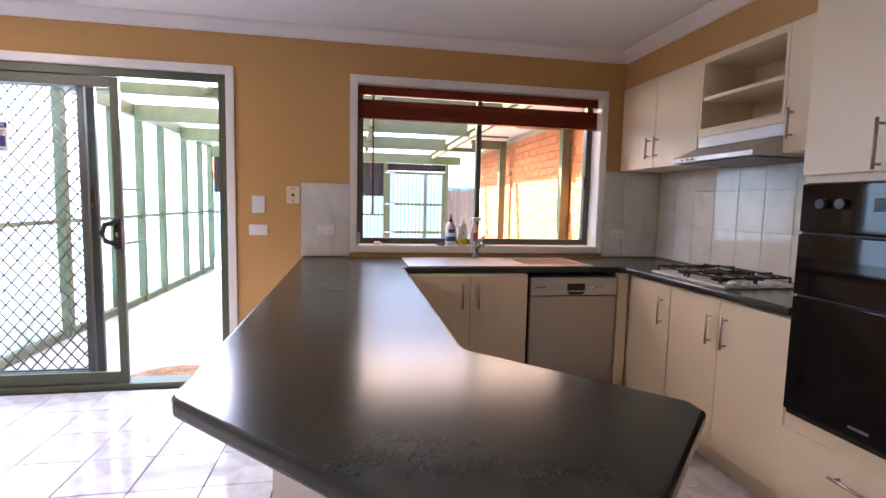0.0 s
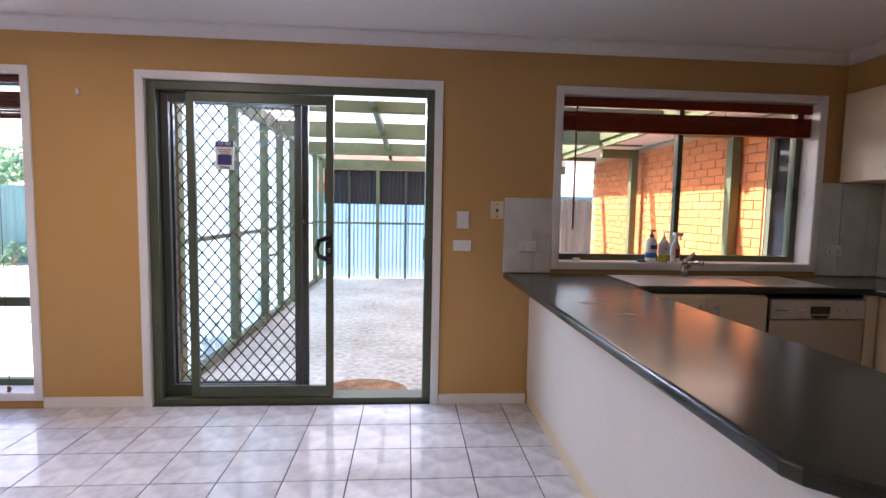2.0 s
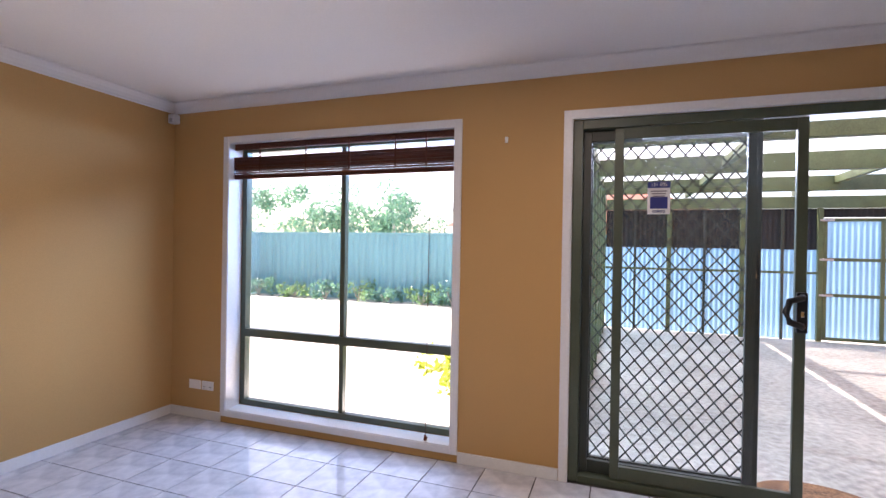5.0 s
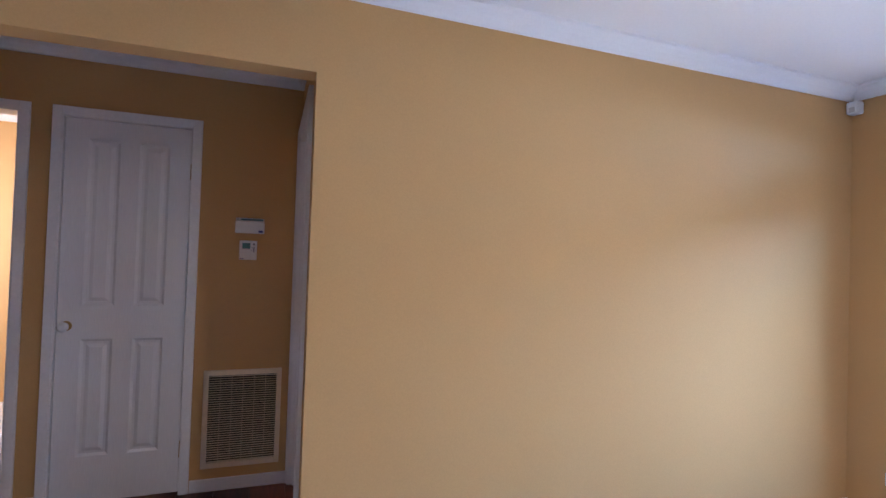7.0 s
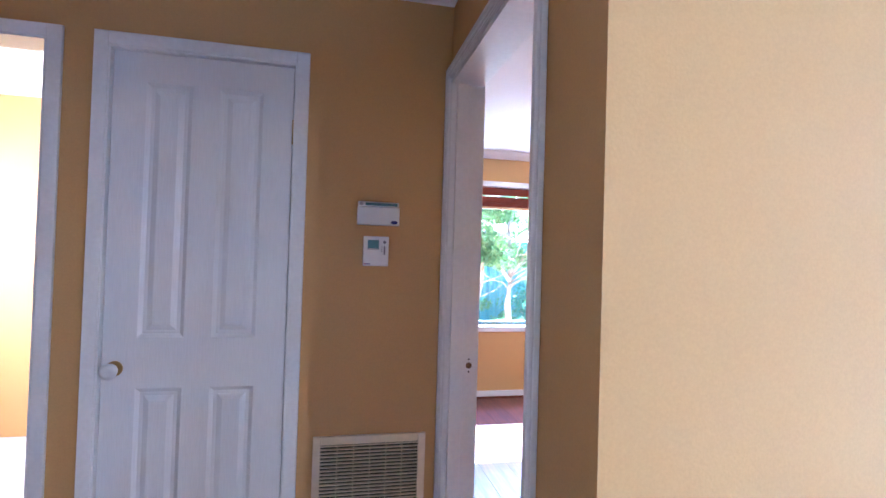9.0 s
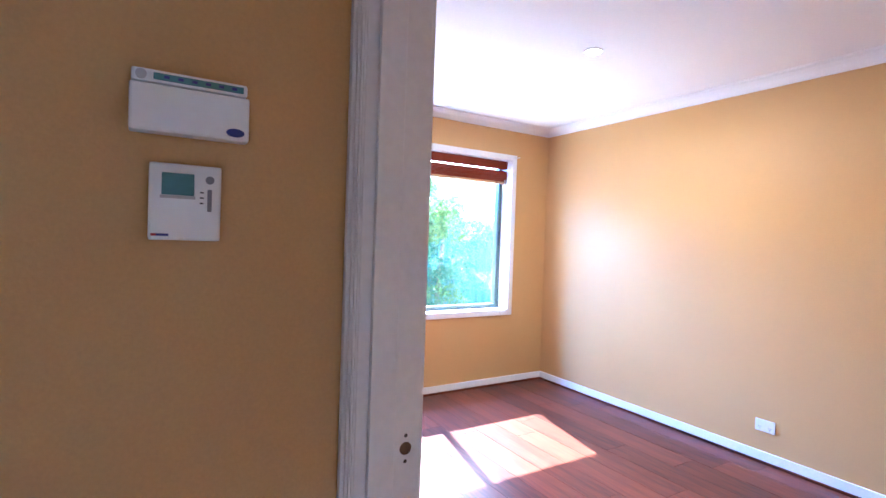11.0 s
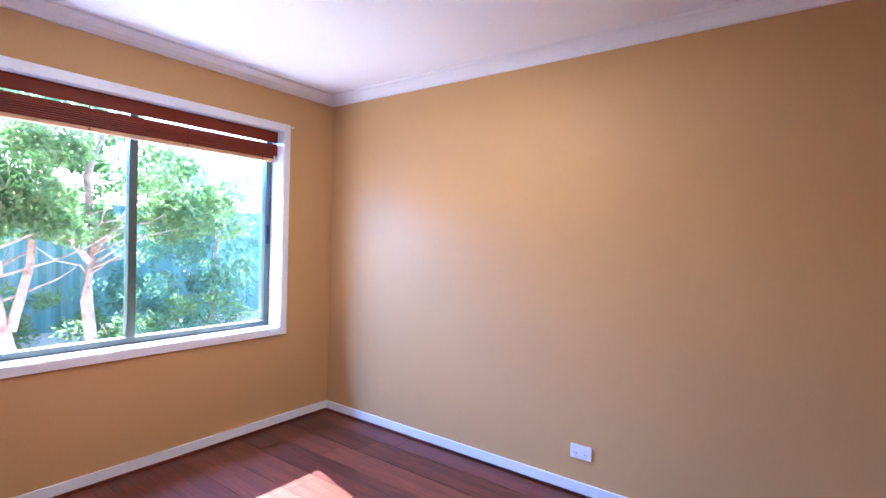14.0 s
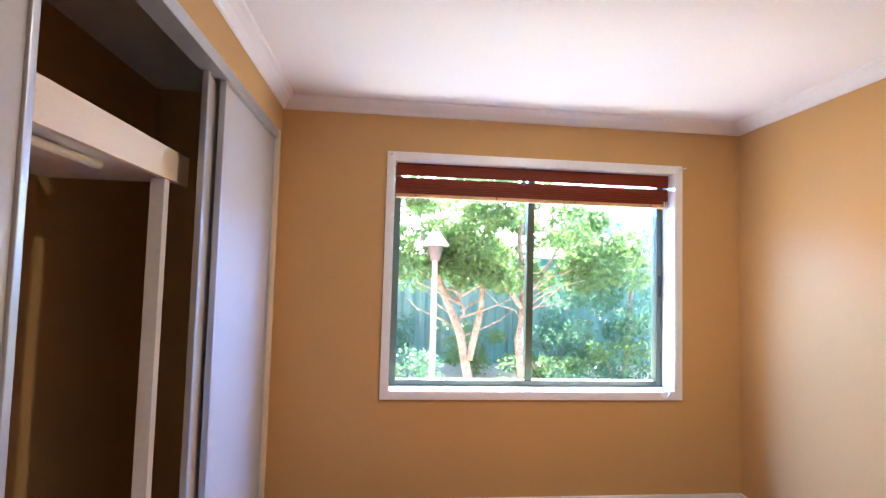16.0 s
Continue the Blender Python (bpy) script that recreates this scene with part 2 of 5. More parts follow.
def tube(bm, pts, rad, seg=10, ends=True):
    pts = [Vector(p) for p in pts]
    rads = rad if isinstance(rad, (list, tuple)) else [rad] * len(pts)
    rings = []
    for i, p in enumerate(pts):
        d = (pts[min(i + 1, len(pts) - 1)] - pts[max(i - 1, 0)]).normalized()
        q = d.to_track_quat("Z", "Y")
        rings.append([bm.verts.new(p + q @ Vector((math.cos(k * math.tau / seg) * rads[i], math.sin(k * math.tau / seg) * rads[i], 0))) for k in range(seg)])
    for r0, r1 in zip(rings, rings[1:]):
        for k in range(seg):
            f = bm.faces.new((r0[k], r0[(k + 1) % seg], r1[(k + 1) % seg], r1[k]))
            f.smooth = True
    if ends:
        bm.faces.new(rings[0][::-1])
        bm.faces.new(rings[-1])
    return bm


def prism(bm, outline, z0, z1, bevel=0.0):
    lo = [bm.verts.new((x, y, z0)) for x, y in outline]
    hi = [bm.verts.new((x, y, z1)) for x, y in outline]
    n = len(outline)
    fs = [bm.faces.new(lo[::-1]), bm.faces.new(hi)]
    fs += [bm.faces.new((lo[i], lo[(i + 1) % n], hi[(i + 1) % n], hi[i])) for i in range(n)]
    bmesh.ops.recalc_face_normals(bm, faces=fs)
    if bevel:
        es = {e for f in fs[:2] for e in f.edges}
        bmesh.ops.bevel(bm, geom=list(es), offset=bevel, segments=4, affect="EDGES", profile=0.5)
    return bm


def mesh_of(name, bm, material):
    me = bpy.data.meshes.new(name)
    bm.to_mesh(me)
    bm.free()
    me.materials.append(material)
    return me


def struct(name, bm, material, label="", category=""):
    return tagged(new(name, mesh_of(name, bm, material)), label, category, kind="structure")


def thing(name, base, label, category, group="", kind=""):
    e = new(name)
    e.location = base
    e.empty_display_size = 0.05
    return tagged(e, label, category, group, kind)


def root(ob):
    while ob.parent:
        ob = ob.parent
    return ob


def part(name, bm, material, parent, label=""):
    off = root(parent).location
    if root(parent).type == "EMPTY":
        bmesh.ops.translate(bm, verts=bm.verts, vec=-off)
    ob = new(name, mesh_of(name, bm, material))
    ob.parent = parent
    return tagged(ob, label)


def raw(name, verts, faces, material):
    me = bpy.data.meshes.new(name)
    me.from_pydata(verts, [], faces)
    me.materials.append(material)
    return me


def wall(name, axis, p0, p1, u0, u1, z0, z1, holes, material, label):
    """A wall across axis from p0 to p1 thick, along u, with through openings (ua, ub, za, zb)."""
    us = sorted({u0, u1, *[h[0] for h in holes], *[h[1] for h in holes]})
    zs = sorted({z0, z1, *[h[2] for h in holes], *[h[3] for h in holes]})
    solid = lambda i, k: 0 <= i < len(us) - 1 and 0 <= k < len(zs) - 1 and not any(h[0] <= us[i] < h[1] and h[2] <= zs[k] < h[3] for h in holes)
    bm = bmesh.new()
    pt = (lambda p, u, z: (p, u, z)) if axis == "x" else (lambda p, u, z: (u, p, z))
    quad = lambda *c: bm.faces.new([bm.verts.new(pt(*q)) for q in c])
    for i in range(len(us) - 1):
        for k in range(len(zs) - 1):
            if not solid(i, k):
                continue
            a, b, c, d = us[i], us[i + 1], zs[k], zs[k + 1]
            quad((p0, a, c), (p0, b, c), (p0, b, d), (p0, a, d))
            quad((p1, a, c), (p1, b, c), (p1, b, d), (p1, a, d))
            if not solid(i - 1, k):
                quad((p0, a, c), (p1, a, c), (p1, a, d), (p0, a, d))
            if not solid(i + 1, k):
                quad((p0, b, c), (p1, b, c), (p1, b, d), (p0, b, d))
            if not solid(i, k - 1):
                quad((p0, a, c), (p1, a, c), (p1, b, c), (p0, b, c))
            if not solid(i, k + 1):
                quad((p0, a, d), (p1, a, d), (p1, b, d), (p0, b, d))
    bmesh.ops.remove_doubles(bm, verts=bm.verts, dist=1e-4)
    bmesh.ops.recalc_face_normals(bm, faces=bm.faces)
    return struct(name, bm, material, label, "wall")


# ---- large structure ----
H = 2.42
DIN, SLD, KIT = (-4.355, -2.572, 0.095, 2.095), (-1.865, -0.045, 0.0, 2.095), (0.790, 2.593, 0.975, 2.095)
BED = (-2.235, -0.443, 0.69, 2.08)
paint = "tan painted plaster wall"
wall("wall_north", "y", 0.0, 0.12, -8.94, 3.11, 0, H, [DIN, SLD, KIT], WALL, paint)
wall("wall_north_brick", "y", 0.12, 0.24, -9.06, 3.35, -0.1, H, [DIN, SLD, KIT], BRICK, "orange brick outer skin of the house")
wall("wall_dining_west", "x", -5.01, -4.903, -6.2, -0.001, 0, H, [(-4.30, -3.028, 0, 2.05)], WALL, paint)
wall("wall_bedroom_west", "x", -8.94, -8.82, -3.65, -0.001, 0, H, [BED], WALL, paint)
wall("wall_bedroom_west_brick", "x", -9.06, -8.941, -6.3, 0.119, -0.1, H, [BED], BRICK, "orange brick outer skin of the house")
wall("wall_hall_north", "y", -3.010, -2.905, -6.08, -5.011, 0, H, [(-6.052, -5.207, 0, 2.045)], WALL, paint)
wall("wall_wardrobe_front", "y", -3.010, -2.905, -8.819, -6.081, 0, H, [(-8.74, -6.20, 0, 2.19)], WALL, paint)
wall("wall_hall_west", "x", -6.19, -6.08, -6.2, -3.011, 0, H, [(-4.215, -3.598, 0, 2.05), (-5.165, -4.40, 0, 2.05)], WALL, paint)
wall("wall_cupboard_back", "y", -3.75, -3.62, -8.819, -6.191, 0, H, [], WALL, paint)
wall("wall_laundry_west", "x", -8.35, -8.25, -6.2, -3.751, 0, H, [], WALL, paint)
# the opening is an added, unseen laundry window that brightens the room
wall("wall_hall_south", "y", -6.31, -6.201, -8.94, -4.903, 0, H, [(-7.9, -6.6, 1.0, 2.0)], WALL, paint)
wall("wall_south", "y", -6.31, -6.201, -4.90, 3.11, 0, H, [], WALL, paint)
wall("wall_east", "x", 3.11, 3.35, -6.31, -0.001, 0, H, [], WALL, paint)
struct("wall_bulkhead", cube((2.775, -2.60, 2.152), (3.109, -0.002, H - 0.001)), WALL, "tan painted bulkhead above the wall cupboards", "wall")
struct("ceiling", cube((-9.06, -6.31, H), (3.35, 0.24, H + 0.12)), CEIL, "white painted plasterboard ceiling", "ceiling")
struct("roof", cube((-9.78, -7.0, 2.545), (3.9, 0.75, 2.62)), ROOFT, "roof over the house", "roof")
struct("soffit_west", cube((-9.75, -6.9, 2.30), (-9.061, 0.75, 2.33)), WHITE, "white eave lining", "soffit")
struct("soffit_north", cube((-9.06, 0.241, 2.30), (-2.3, 0.75, 2.33)), WHITE, "white eave lining", "soffit")
struct("fascia_west", cube((-9.80, -6.9, 2.27), (-9.755, 0.78, 2.55)), PGREEN, "painted eave board", "fascia")
struct("fascia_north", cube((-9.75, 0.752, 2.27), (-2.3, 0.79, 2.55)), PGREEN, "painted eave board", "fascia")
struct("ground", cube((-220, -220, -0.30), (220, 220, -0.10)), DIRT, "dry pale garden ground", "ground")
floor = struct("floor_tiled", cube((-4.903, -6.2, -0.09), (3.11, 0.119, -0.006)), GROUT, "white marbled ceramic tile floor with grey grout", "floor")
bed_floor = struct("floor_timber", cube((-8.82, -6.2, -0.09), (-4.904, 0.0, -0.012)), PLANK, "red-brown laminate board floor", "floor")
patio = struct("pavement_patio", cube((-1.95, 0.241, -0.20), (3.4, 6.5, -0.06)), CONC, "pale concrete patio slab", "pavement")


def cornice(name, runs):
    bm = bmesh.new()
    prof = [(0.0, H - 0.001), (0.075, H - 0.001), (0.071, H - 0.012), (0.053, H - 0.019), (0.031, H - 0.035), (0.016, H - 0.056), (0.011, H - 0.068), (0.0, H - 0.073)]
    for (x0, y0), (x1, y1), (nx, ny) in runs:
        rings = [[bm.verts.new((x + nx * d, y + ny * d, z)) for d, z in prof] for x, y in ((x0, y0), (x1, y1))]
        for k in range(len(prof)):
            q = (k + 1) % len(prof)
            bm.faces.new((rings[0][k], rings[0][q], rings[1][q], rings[1][k]))
        bm.faces.new(rings[0][::-1])
        bm.faces.new(rings[1])
    bmesh.ops.recalc_face_normals(bm, faces=bm.faces)
    return struct(name, bm, CEIL, "white plaster cove cornice", "cornice")


cornice("trim_cornice_living", [((-4.902, -0.001), (2.774, -0.001), (0, -1)), ((-4.902, -6.2), (-4.902, -0.002), (1, 0)), ((2.774, -2.6), (2.774, -0.002), (-1, 0))])
cornice("trim_cornice_bedroom", [((-8.819, -0.001), (-5.011, -0.001), (0, -1)), ((-8.819, -2.904), (-8.819, -0.002), (1, 0)), ((-8.819, -2.904), (-5.011, -2.904), (0, 1))])
cornice("trim_cornice_hall", [((-6.079, -6.2), (-6.079, -3.011), (1, 0)), ((-6.079, -3.011), (-5.011, -3.011), (0, -1)), ((-5.011, -6.2), (-5.011, -3.012), (-1, 0))])


def baseboard(name, a, b):
    struct(name, cube(a, b, 0.004), WHITE, "white painted skirting board", "skirting board")


SK = 0.07
baseboard("baseboard_1", (-4.902, -0.013, 0.0), (-4.402, -0.001, SK))
baseboard("baseboard_2", (-2.526, -0.013, 0.0), (-1.912, -0.001, SK))
baseboard("baseboard_3", (0.002, -0.013, 0.0), (0.60, -0.001, SK))
baseboard("baseboard_4", (-4.902, -3.02, 0.0), (-4.890, -0.014, SK))
baseboard("baseboard_5", (-8.819, -0.013, 0.0), (-5.012, -0.001, SK))
baseboard("baseboard_6", (-8.819, -2.86, 0.0), (-8.807, -0.014, SK))
baseboard("baseboard_7", (-6.079, -3.55, 0.0), (-6.067, -3.012, SK))
baseboard("baseboard_8", (-6.079, -4.352, 0.0), (-6.067, -4.262, SK))
baseboard("baseboard_9", (-5.023, -2.9, 0.0), (-5.011, -0.014, SK))


def quarter_round(name, a, b):
    struct(name, cube(a, b, 0.003), PLANK, "dark timber edge strip at the floor", "trim")


quarter_round("trim_floor_edge_1", (-8.806, -0.026, -0.002), (-5.024, -0.014, 0.016))
quarter_round("trim_floor_edge_2", (-8.806, -2.86, -0.002), (-8.794, -0.027, 0.016))


def architrave(name, axis, face, out, u0, u1, z0, z1, width=0.045, bottom=True, beads=()):
    """Flat boards round an opening on the wall face; out is +1 or -1 towards the room."""
    bm = bmesh.new()
    d = 0.016 * out
    rects = [(u0, u0 + width, z0, z1), (u1 - width, u1, z0, z1), (u0 + width, u1 - width, z1 - width, z1)]
    if bottom:
        rects.append((u0 + width, u1 - width, z0, z0 + width))
    for ua, ub, za, zb in rects:
        if axis == "y":
            bx(bm, (ua, face + 0.001 * out, za), (ub, face + d, zb), 0.003)
        else:
            bx(bm, (face + 0.001 * out, ua, za), (face + d, ub, zb), 0.003)
    # raised mouldings, each (from, to, proud) measured in from the outer edge
    for a, b, proud in beads:
        e = face + d
        for ua, ub, za, zb in ((u0 + a, u0 + b, z0, z1 - b), (u1 - b, u1 - a, z0, z1 - b), (u0 + a, u1 - a, z1 - b, z1 - a)):
            lo, hi = (ua, e - 0.0005 * out, za), (ub, e + proud * out, zb)
            if axis == "x":
                lo, hi = (lo[1], lo[0], lo[2]), (hi[1], hi[0], hi[2])
            bx(bm, lo, hi, min(0.004, proud * 0.45))
    return struct(name, bm, WHITE, "white painted timber architrave", "architrave")


architrave("trim_dining_window", "y", 0.0, -1, -4.400, -2.527, 0.05, 2.14)
architrave("trim_sliding_door", "y", 0.0, -1, -1.910, 0.0, 0.0, 2.14, bottom=False)
architrave("trim_kitchen_window", "y", 0.0, -1, 0.745, 2.638, 0.930, 2.14)
architrave("trim_bedroom_window", "x", -8.82, 1, -2.280, -0.398, 0.645, 2.125)
architrave("trim_cupboard_door", "x", -6.08, 1, -4.26, -3.553, 0.0, 2.095, bottom=False)
architrave("trim_laundry_door", "x", -6.08, 1, -5.21, -4.353, 0.0, 2.095, bottom=False)
architrave("trim_bedroom_door_hall", "y", -3.01, -1, -6.079, -5.172, 0.0, 2.09, 0.040, bottom=False, beads=((0.0005, 0.016, 0.012), (0.020, 0.028, 0.007), (0.031, 0.038, 0.004)))
architrave("trim_bedroom_door_room", "y", -2.905, 1, -6.079, -5.172, 0.0, 2.09, 0.040, bottom=False, beads=((0.0005, 0.016, 0.012), (0.020, 0.028, 0.007), (0.031, 0.038, 0.004)))


def lining(name, axis, p0, p1, u0, u1, z0, z1, bottom):
    """Painted reveal boards inside an opening."""
    bm = bmesh.new()
    t = 0.006
    rects = [(u0, u0 + t, z0, z1), (u1 - t, u1, z0, z1), (u0 + t, u1 - t, z1 - t, z1)]
    if bottom:
        rects.append((u0 + t, u1 - t, z0, z0 + t))
    for ua, ub, za, zb in rects:
        if axis == "y":
            bx(bm, (ua, p0, za), (ub, p1, zb))
        else:
            bx(bm, (p0, ua, za), (p1, ub, zb))
    return struct(name, bm, WHITE, "white painted timber reveal", "reveal")


lining("trim_dining_reveal", "y", -0.012, 0.128, *DIN, True)
lining("trim_slider_reveal", "y", -0.012, 0.02, *SLD, False)
lining("trim_kitchen_reveal", "y", -0.012, 0.128, *KIT, True)
lining("trim_bedroom_reveal", "x", -8.948, -8.808, *BED, True)
# jambs of the inner doorways, with stops
for nm, x0, x1 in (("trim_jamb_1", -6.0515, -6.037), ("trim_jamb_2", -5.222, -5.2075)):
    bm = cube((x0, -3.022, 0), (x1, -2.893, 2.045), 0.002)
    s = 1 if x0 < -5.9 else -1
    xs = x1 if s > 0 else x0
    bx(bm, (xs + 0.0005 * s, -3.000, 0), (xs + 0.012 * s, -2.950, 2.03), 0.002)
    struct(nm, bm, WHITE, "white painted door jamb with a stop", "door jamb")
struct("trim_jamb_head", cube((-6.036, -3.022, 2.027), (-5.223, -2.893, 2.045), 0.002), WHITE, "white painted door head", "door jamb")
lining("trim_laundry_jamb", "x", -6.2, -6.068, -5.165, -4.40, 0, 2.05, False)
lining("trim_cupboard_jamb", "x", -6.2, -6.068, -4.215, -3.598, 0, 2.05, False)


# ---- windows ----
def window_y(name, hole, y, mullion, transom, label):
    x0, x1, z0, z1 = hole
    w = thing(name, ((x0 + x1) / 2, y, z0), label, "window", kind="structure")
    a, b, c, d = x0 + 0.007, x1 - 0.007, z0 + 0.007, z1 - 0.007
    f = bmesh.new()
    s = 0.042
    for p, q in (((a, y, c), (a + s, y + 0.06, d)), ((b - s, y, c), (b, y + 0.06, d)), ((a + s, y, c), (b - s, y + 0.06, c + s)), ((a + s, y, d - s), (b - s, y + 0.06, d))):
        bx(f, p, q, 0.003)
    part("window_frame", f, GREEN, w)
    part("mullion", cube((mullion - 0.018, y + 0.005, c + s), (mullion + 0.018, y + 0.055, d - s), 0.003), GREEN, w)
    rows = [(c + s, d - s)]
    if transom:
        part("transom", cube((a + s, y - 0.004, transom[0]), (b - s, y + 0.058, transom[1]), 0.003), GREEN, w)
        rows = [(c + s, transom[0]), (transom[1], d - s)]
    for za, zb in rows:
        for xa, xb in ((a + s, mullion - 0.018), (mullion + 0.018, b - s)):
            g = part("pane", cube((xa, y + 0.028, za), (xb, y + 0.032, zb)), GLASS, w, "clear glass pane")
            g.visible_shadow = False
    return w


window_y("window_1", DIN, 0.13, -3.455, (0.63, 0.69), "green aluminium window with four clear panes")
win = window_y("window_2", KIT, 0.13, 1.69, None, "green aluminium sliding kitchen window")
part("latch", cube((2.535, 0.115, 1.42), (2.552, 0.131, 1.52), 0.004), BLACK, win, "black window latch")
bw = thing("window_3", (-8.97, -1.34, 0.69), "green aluminium sliding bedroom window", "window", kind="structure")
f = bmesh.new()
xa, xb = -9.01, -8.95
ya, yb, za, zb = BED[0] + 0.007, BED[1] - 0.007, BED[2] + 0.007, BED[3] - 0.007
for p, q in (((xa, ya, za), (xb, ya + 0.04, zb)), ((xa, yb - 0.04, za), (xb, yb, zb)), ((xa, ya + 0.04, za), (xb, yb - 0.04, za + 0.035)), ((xa, ya + 0.04, zb - 0.04), (xb, yb - 0.04, zb))):
    bx(f, p, q, 0.003)
part("window_frame", f, GREEN, bw)
part("mullion", cube((xa + 0.005, -1.345 - 0.022, za + 0.035), (xb - 0.003, -1.345 + 0.022, zb - 0.04), 0.003), GREEN, bw)
for p, q in ((ya + 0.04, -1.367), (-1.323, yb - 0.04)):
    g = part("pane", cube((-8.982, p, za + 0.035), (-8.978, q, zb - 0.04)), GLASS, bw, "clear glass pane")
    g.visible_shadow = False
part("latch", cube((xb - 0.002, yb - 0.035, 1.28), (xb + 0.010, yb - 0.015, 1.42), 0.004), BLACK, bw, "black window latch")

# sliding door
sd = thing("door_1", (-0.95, 0.07, 0.0), "olive green aluminium sliding glass door, half open", "sliding door", kind="structure")
f = bmesh.new()
for p, q in (((-1.858, 0.021, 0.0), (-1.805, 0.165, 2.088)), ((-0.105, 0.021, 0.0), (-0.052, 0.165, 2.088)), ((-1.805, 0.021, 2.035), (-0.105, 0.165, 2.088)), ((-1.805, 0.021, -0.003), (-0.105, 0.165, 0.038))):
    bx(f, p, q, 0.004)
part("door_frame", f, GREEN, sd)


def leaf(name, x0, x1, y, stile, material, glass):
    d = part(name, cube((x0, y, 0.042), (x0 + stile, y + 0.032, 2.033), 0.004), material, sd)
    part("stile", cube((x1 - stile, y, 0.042), (x1, y + 0.032, 2.033), 0.004), material, d)
    part("top_rail", cube((x0 + stile, y + 0.001, 1.97), (x1 - stile, y + 0.031, 2.033), 0.003), material, d)
    part("bottom_rail", cube((x0 + stile, y + 0.001, 0.042), (x1 - stile, y + 0.031, 0.115), 0.003), material, d)
    if glass:
        g = part("pane", cube((x0 + stile, y + 0.014, 0.115), (x1 - stile, y + 0.018, 1.97)), GLASS, d, "clear glass pane")
        g.visible_shadow = False
    return d


sl = leaf("sliding_leaf", -1.632, -0.706, 0.040, 0.050, GREEN, True)
# darker green than the sliding leaf: the shadow on it is in the colour
leaf("fixed_leaf", -1.803, -0.920, 0.078, 0.045, DKGREEN, True)
h = tube(bmesh.new(), [(-0.725, 0.038, 0.965), (-0.735, 0.002, 0.975), (-0.79, -0.010, 0.995), (-0.808, -0.012, 1.045), (-0.79, -0.010, 1.10), (-0.735, 0.002, 1.118), (-0.725, 0.038, 1.125)], 0.017, 12)
bx(h, (-0.755, 0.012, 0.940), (-0.706, 0.0395, 1.145), 0.008)
part("handle", h, BLACK, sl, "black plastic pull handle")
part("handle_lock", cube((-0.738, 0.007, 1.02), (-0.722, 0.0125, 1.05), 0.003), CHROME, sl)
part("keeper", cube((-0.112, 0.045, 0.98), (-0.1055, 0.075, 1.12), 0.002), BLACK, sd, "black lock keeper")
st = part("sticker", cube((-1.455, 0.0475, 1.545), (-1.340, 0.0535, 1.725)), WHITE, sl, "white and blue security sticker")
part("sticker_band", cube((-1.455, 0.0465, 1.690), (-1.340, 0.0472, 1.725)), NAVY, st)
part("sticker_logo", cube((-1.442, 0.0465, 1.575), (-1.353, 0.0472, 1.640)), NAVY, st, "blue logo block")
for k in range(3):
    part("sticker_line", cube((-1.440 + 0.006 * k, 0.0465, 1.675 - 0.014 * k), (-1.356 - 0.006 * k, 0.0472, 1.669 - 0.014 * k)), GREYP, st)
part("sticker_line", cube((-1.430, 0.0465, 1.552), (-1.366, 0.0472, 1.566)), NAVY, st)


def writing(name, text, size, place, rot, material, parent=None):
    cu = bpy.data.curves.new(name, "FONT")
    cu.body, cu.size, cu.extrude, cu.align_x, cu.align_y = text, size, 0.0004, "CENTER", "CENTER"
    cu.materials.append(material)
    ob = new(name, cu)
    if parent:
        ob.parent = parent
        place = Vector(place) - root(parent).location
    ob.location, ob.rotation_euler = place, [radians(a) for a in rot]
    return ob


writing("sticker_number", "131 005", 0.026, (-1.3975, 0.0460, 1.7075), (90, 0, 0), WHITE, st)
writing("sticker_word", "Security", 0.020, (-1.3975, 0.0460, 1.5590), (90, 0, 0), WHITE, st)

# security screen door, slid behind the fixed pane
sc = thing("screen_door", (-1.35, 0.135, 0.04), "dark green security screen door with diamond mesh", "screen door")
f = bmesh.new()
X0, X1, Y, Z0, Z1 = -1.80, -0.885, 0.128, 0.043, 2.032
for p, q in (((X0, Y, Z0), (X0 + 0.05, Y + 0.03, Z1)), ((X1 - 0.055, Y, Z0), (X1, Y + 0.03, Z1)), ((X0 + 0.05, Y, Z1 - 0.06), (X1 - 0.055, Y + 0.03, Z1)), ((X0 + 0.05, Y, Z0), (X1 - 0.055, Y + 0.03, Z0 + 0.075))):
    bx(f, p, q, 0.004)
part("frame", f, DKGREEN, sc)
part("lock", cube((X1 - 0.045, Y - 0.012, 1.15), (X1 - 0.010, Y, 1.33), 0.004), BLACK, sc, "black lock body")
part("cylinder", cube((X1 - 0.034, Y - 0.018, 1.20), (X1 - 0.022, Y - 0.0125, 1.235), 0.003), CHROME, sc)
m = bmesh.new()
mx0, mx1, mz0, mz1, pw, ph = X0 + 0.05, X1 - 0.055, Z0 + 0.075, Z1 - 0.06, 0.082, 0.098
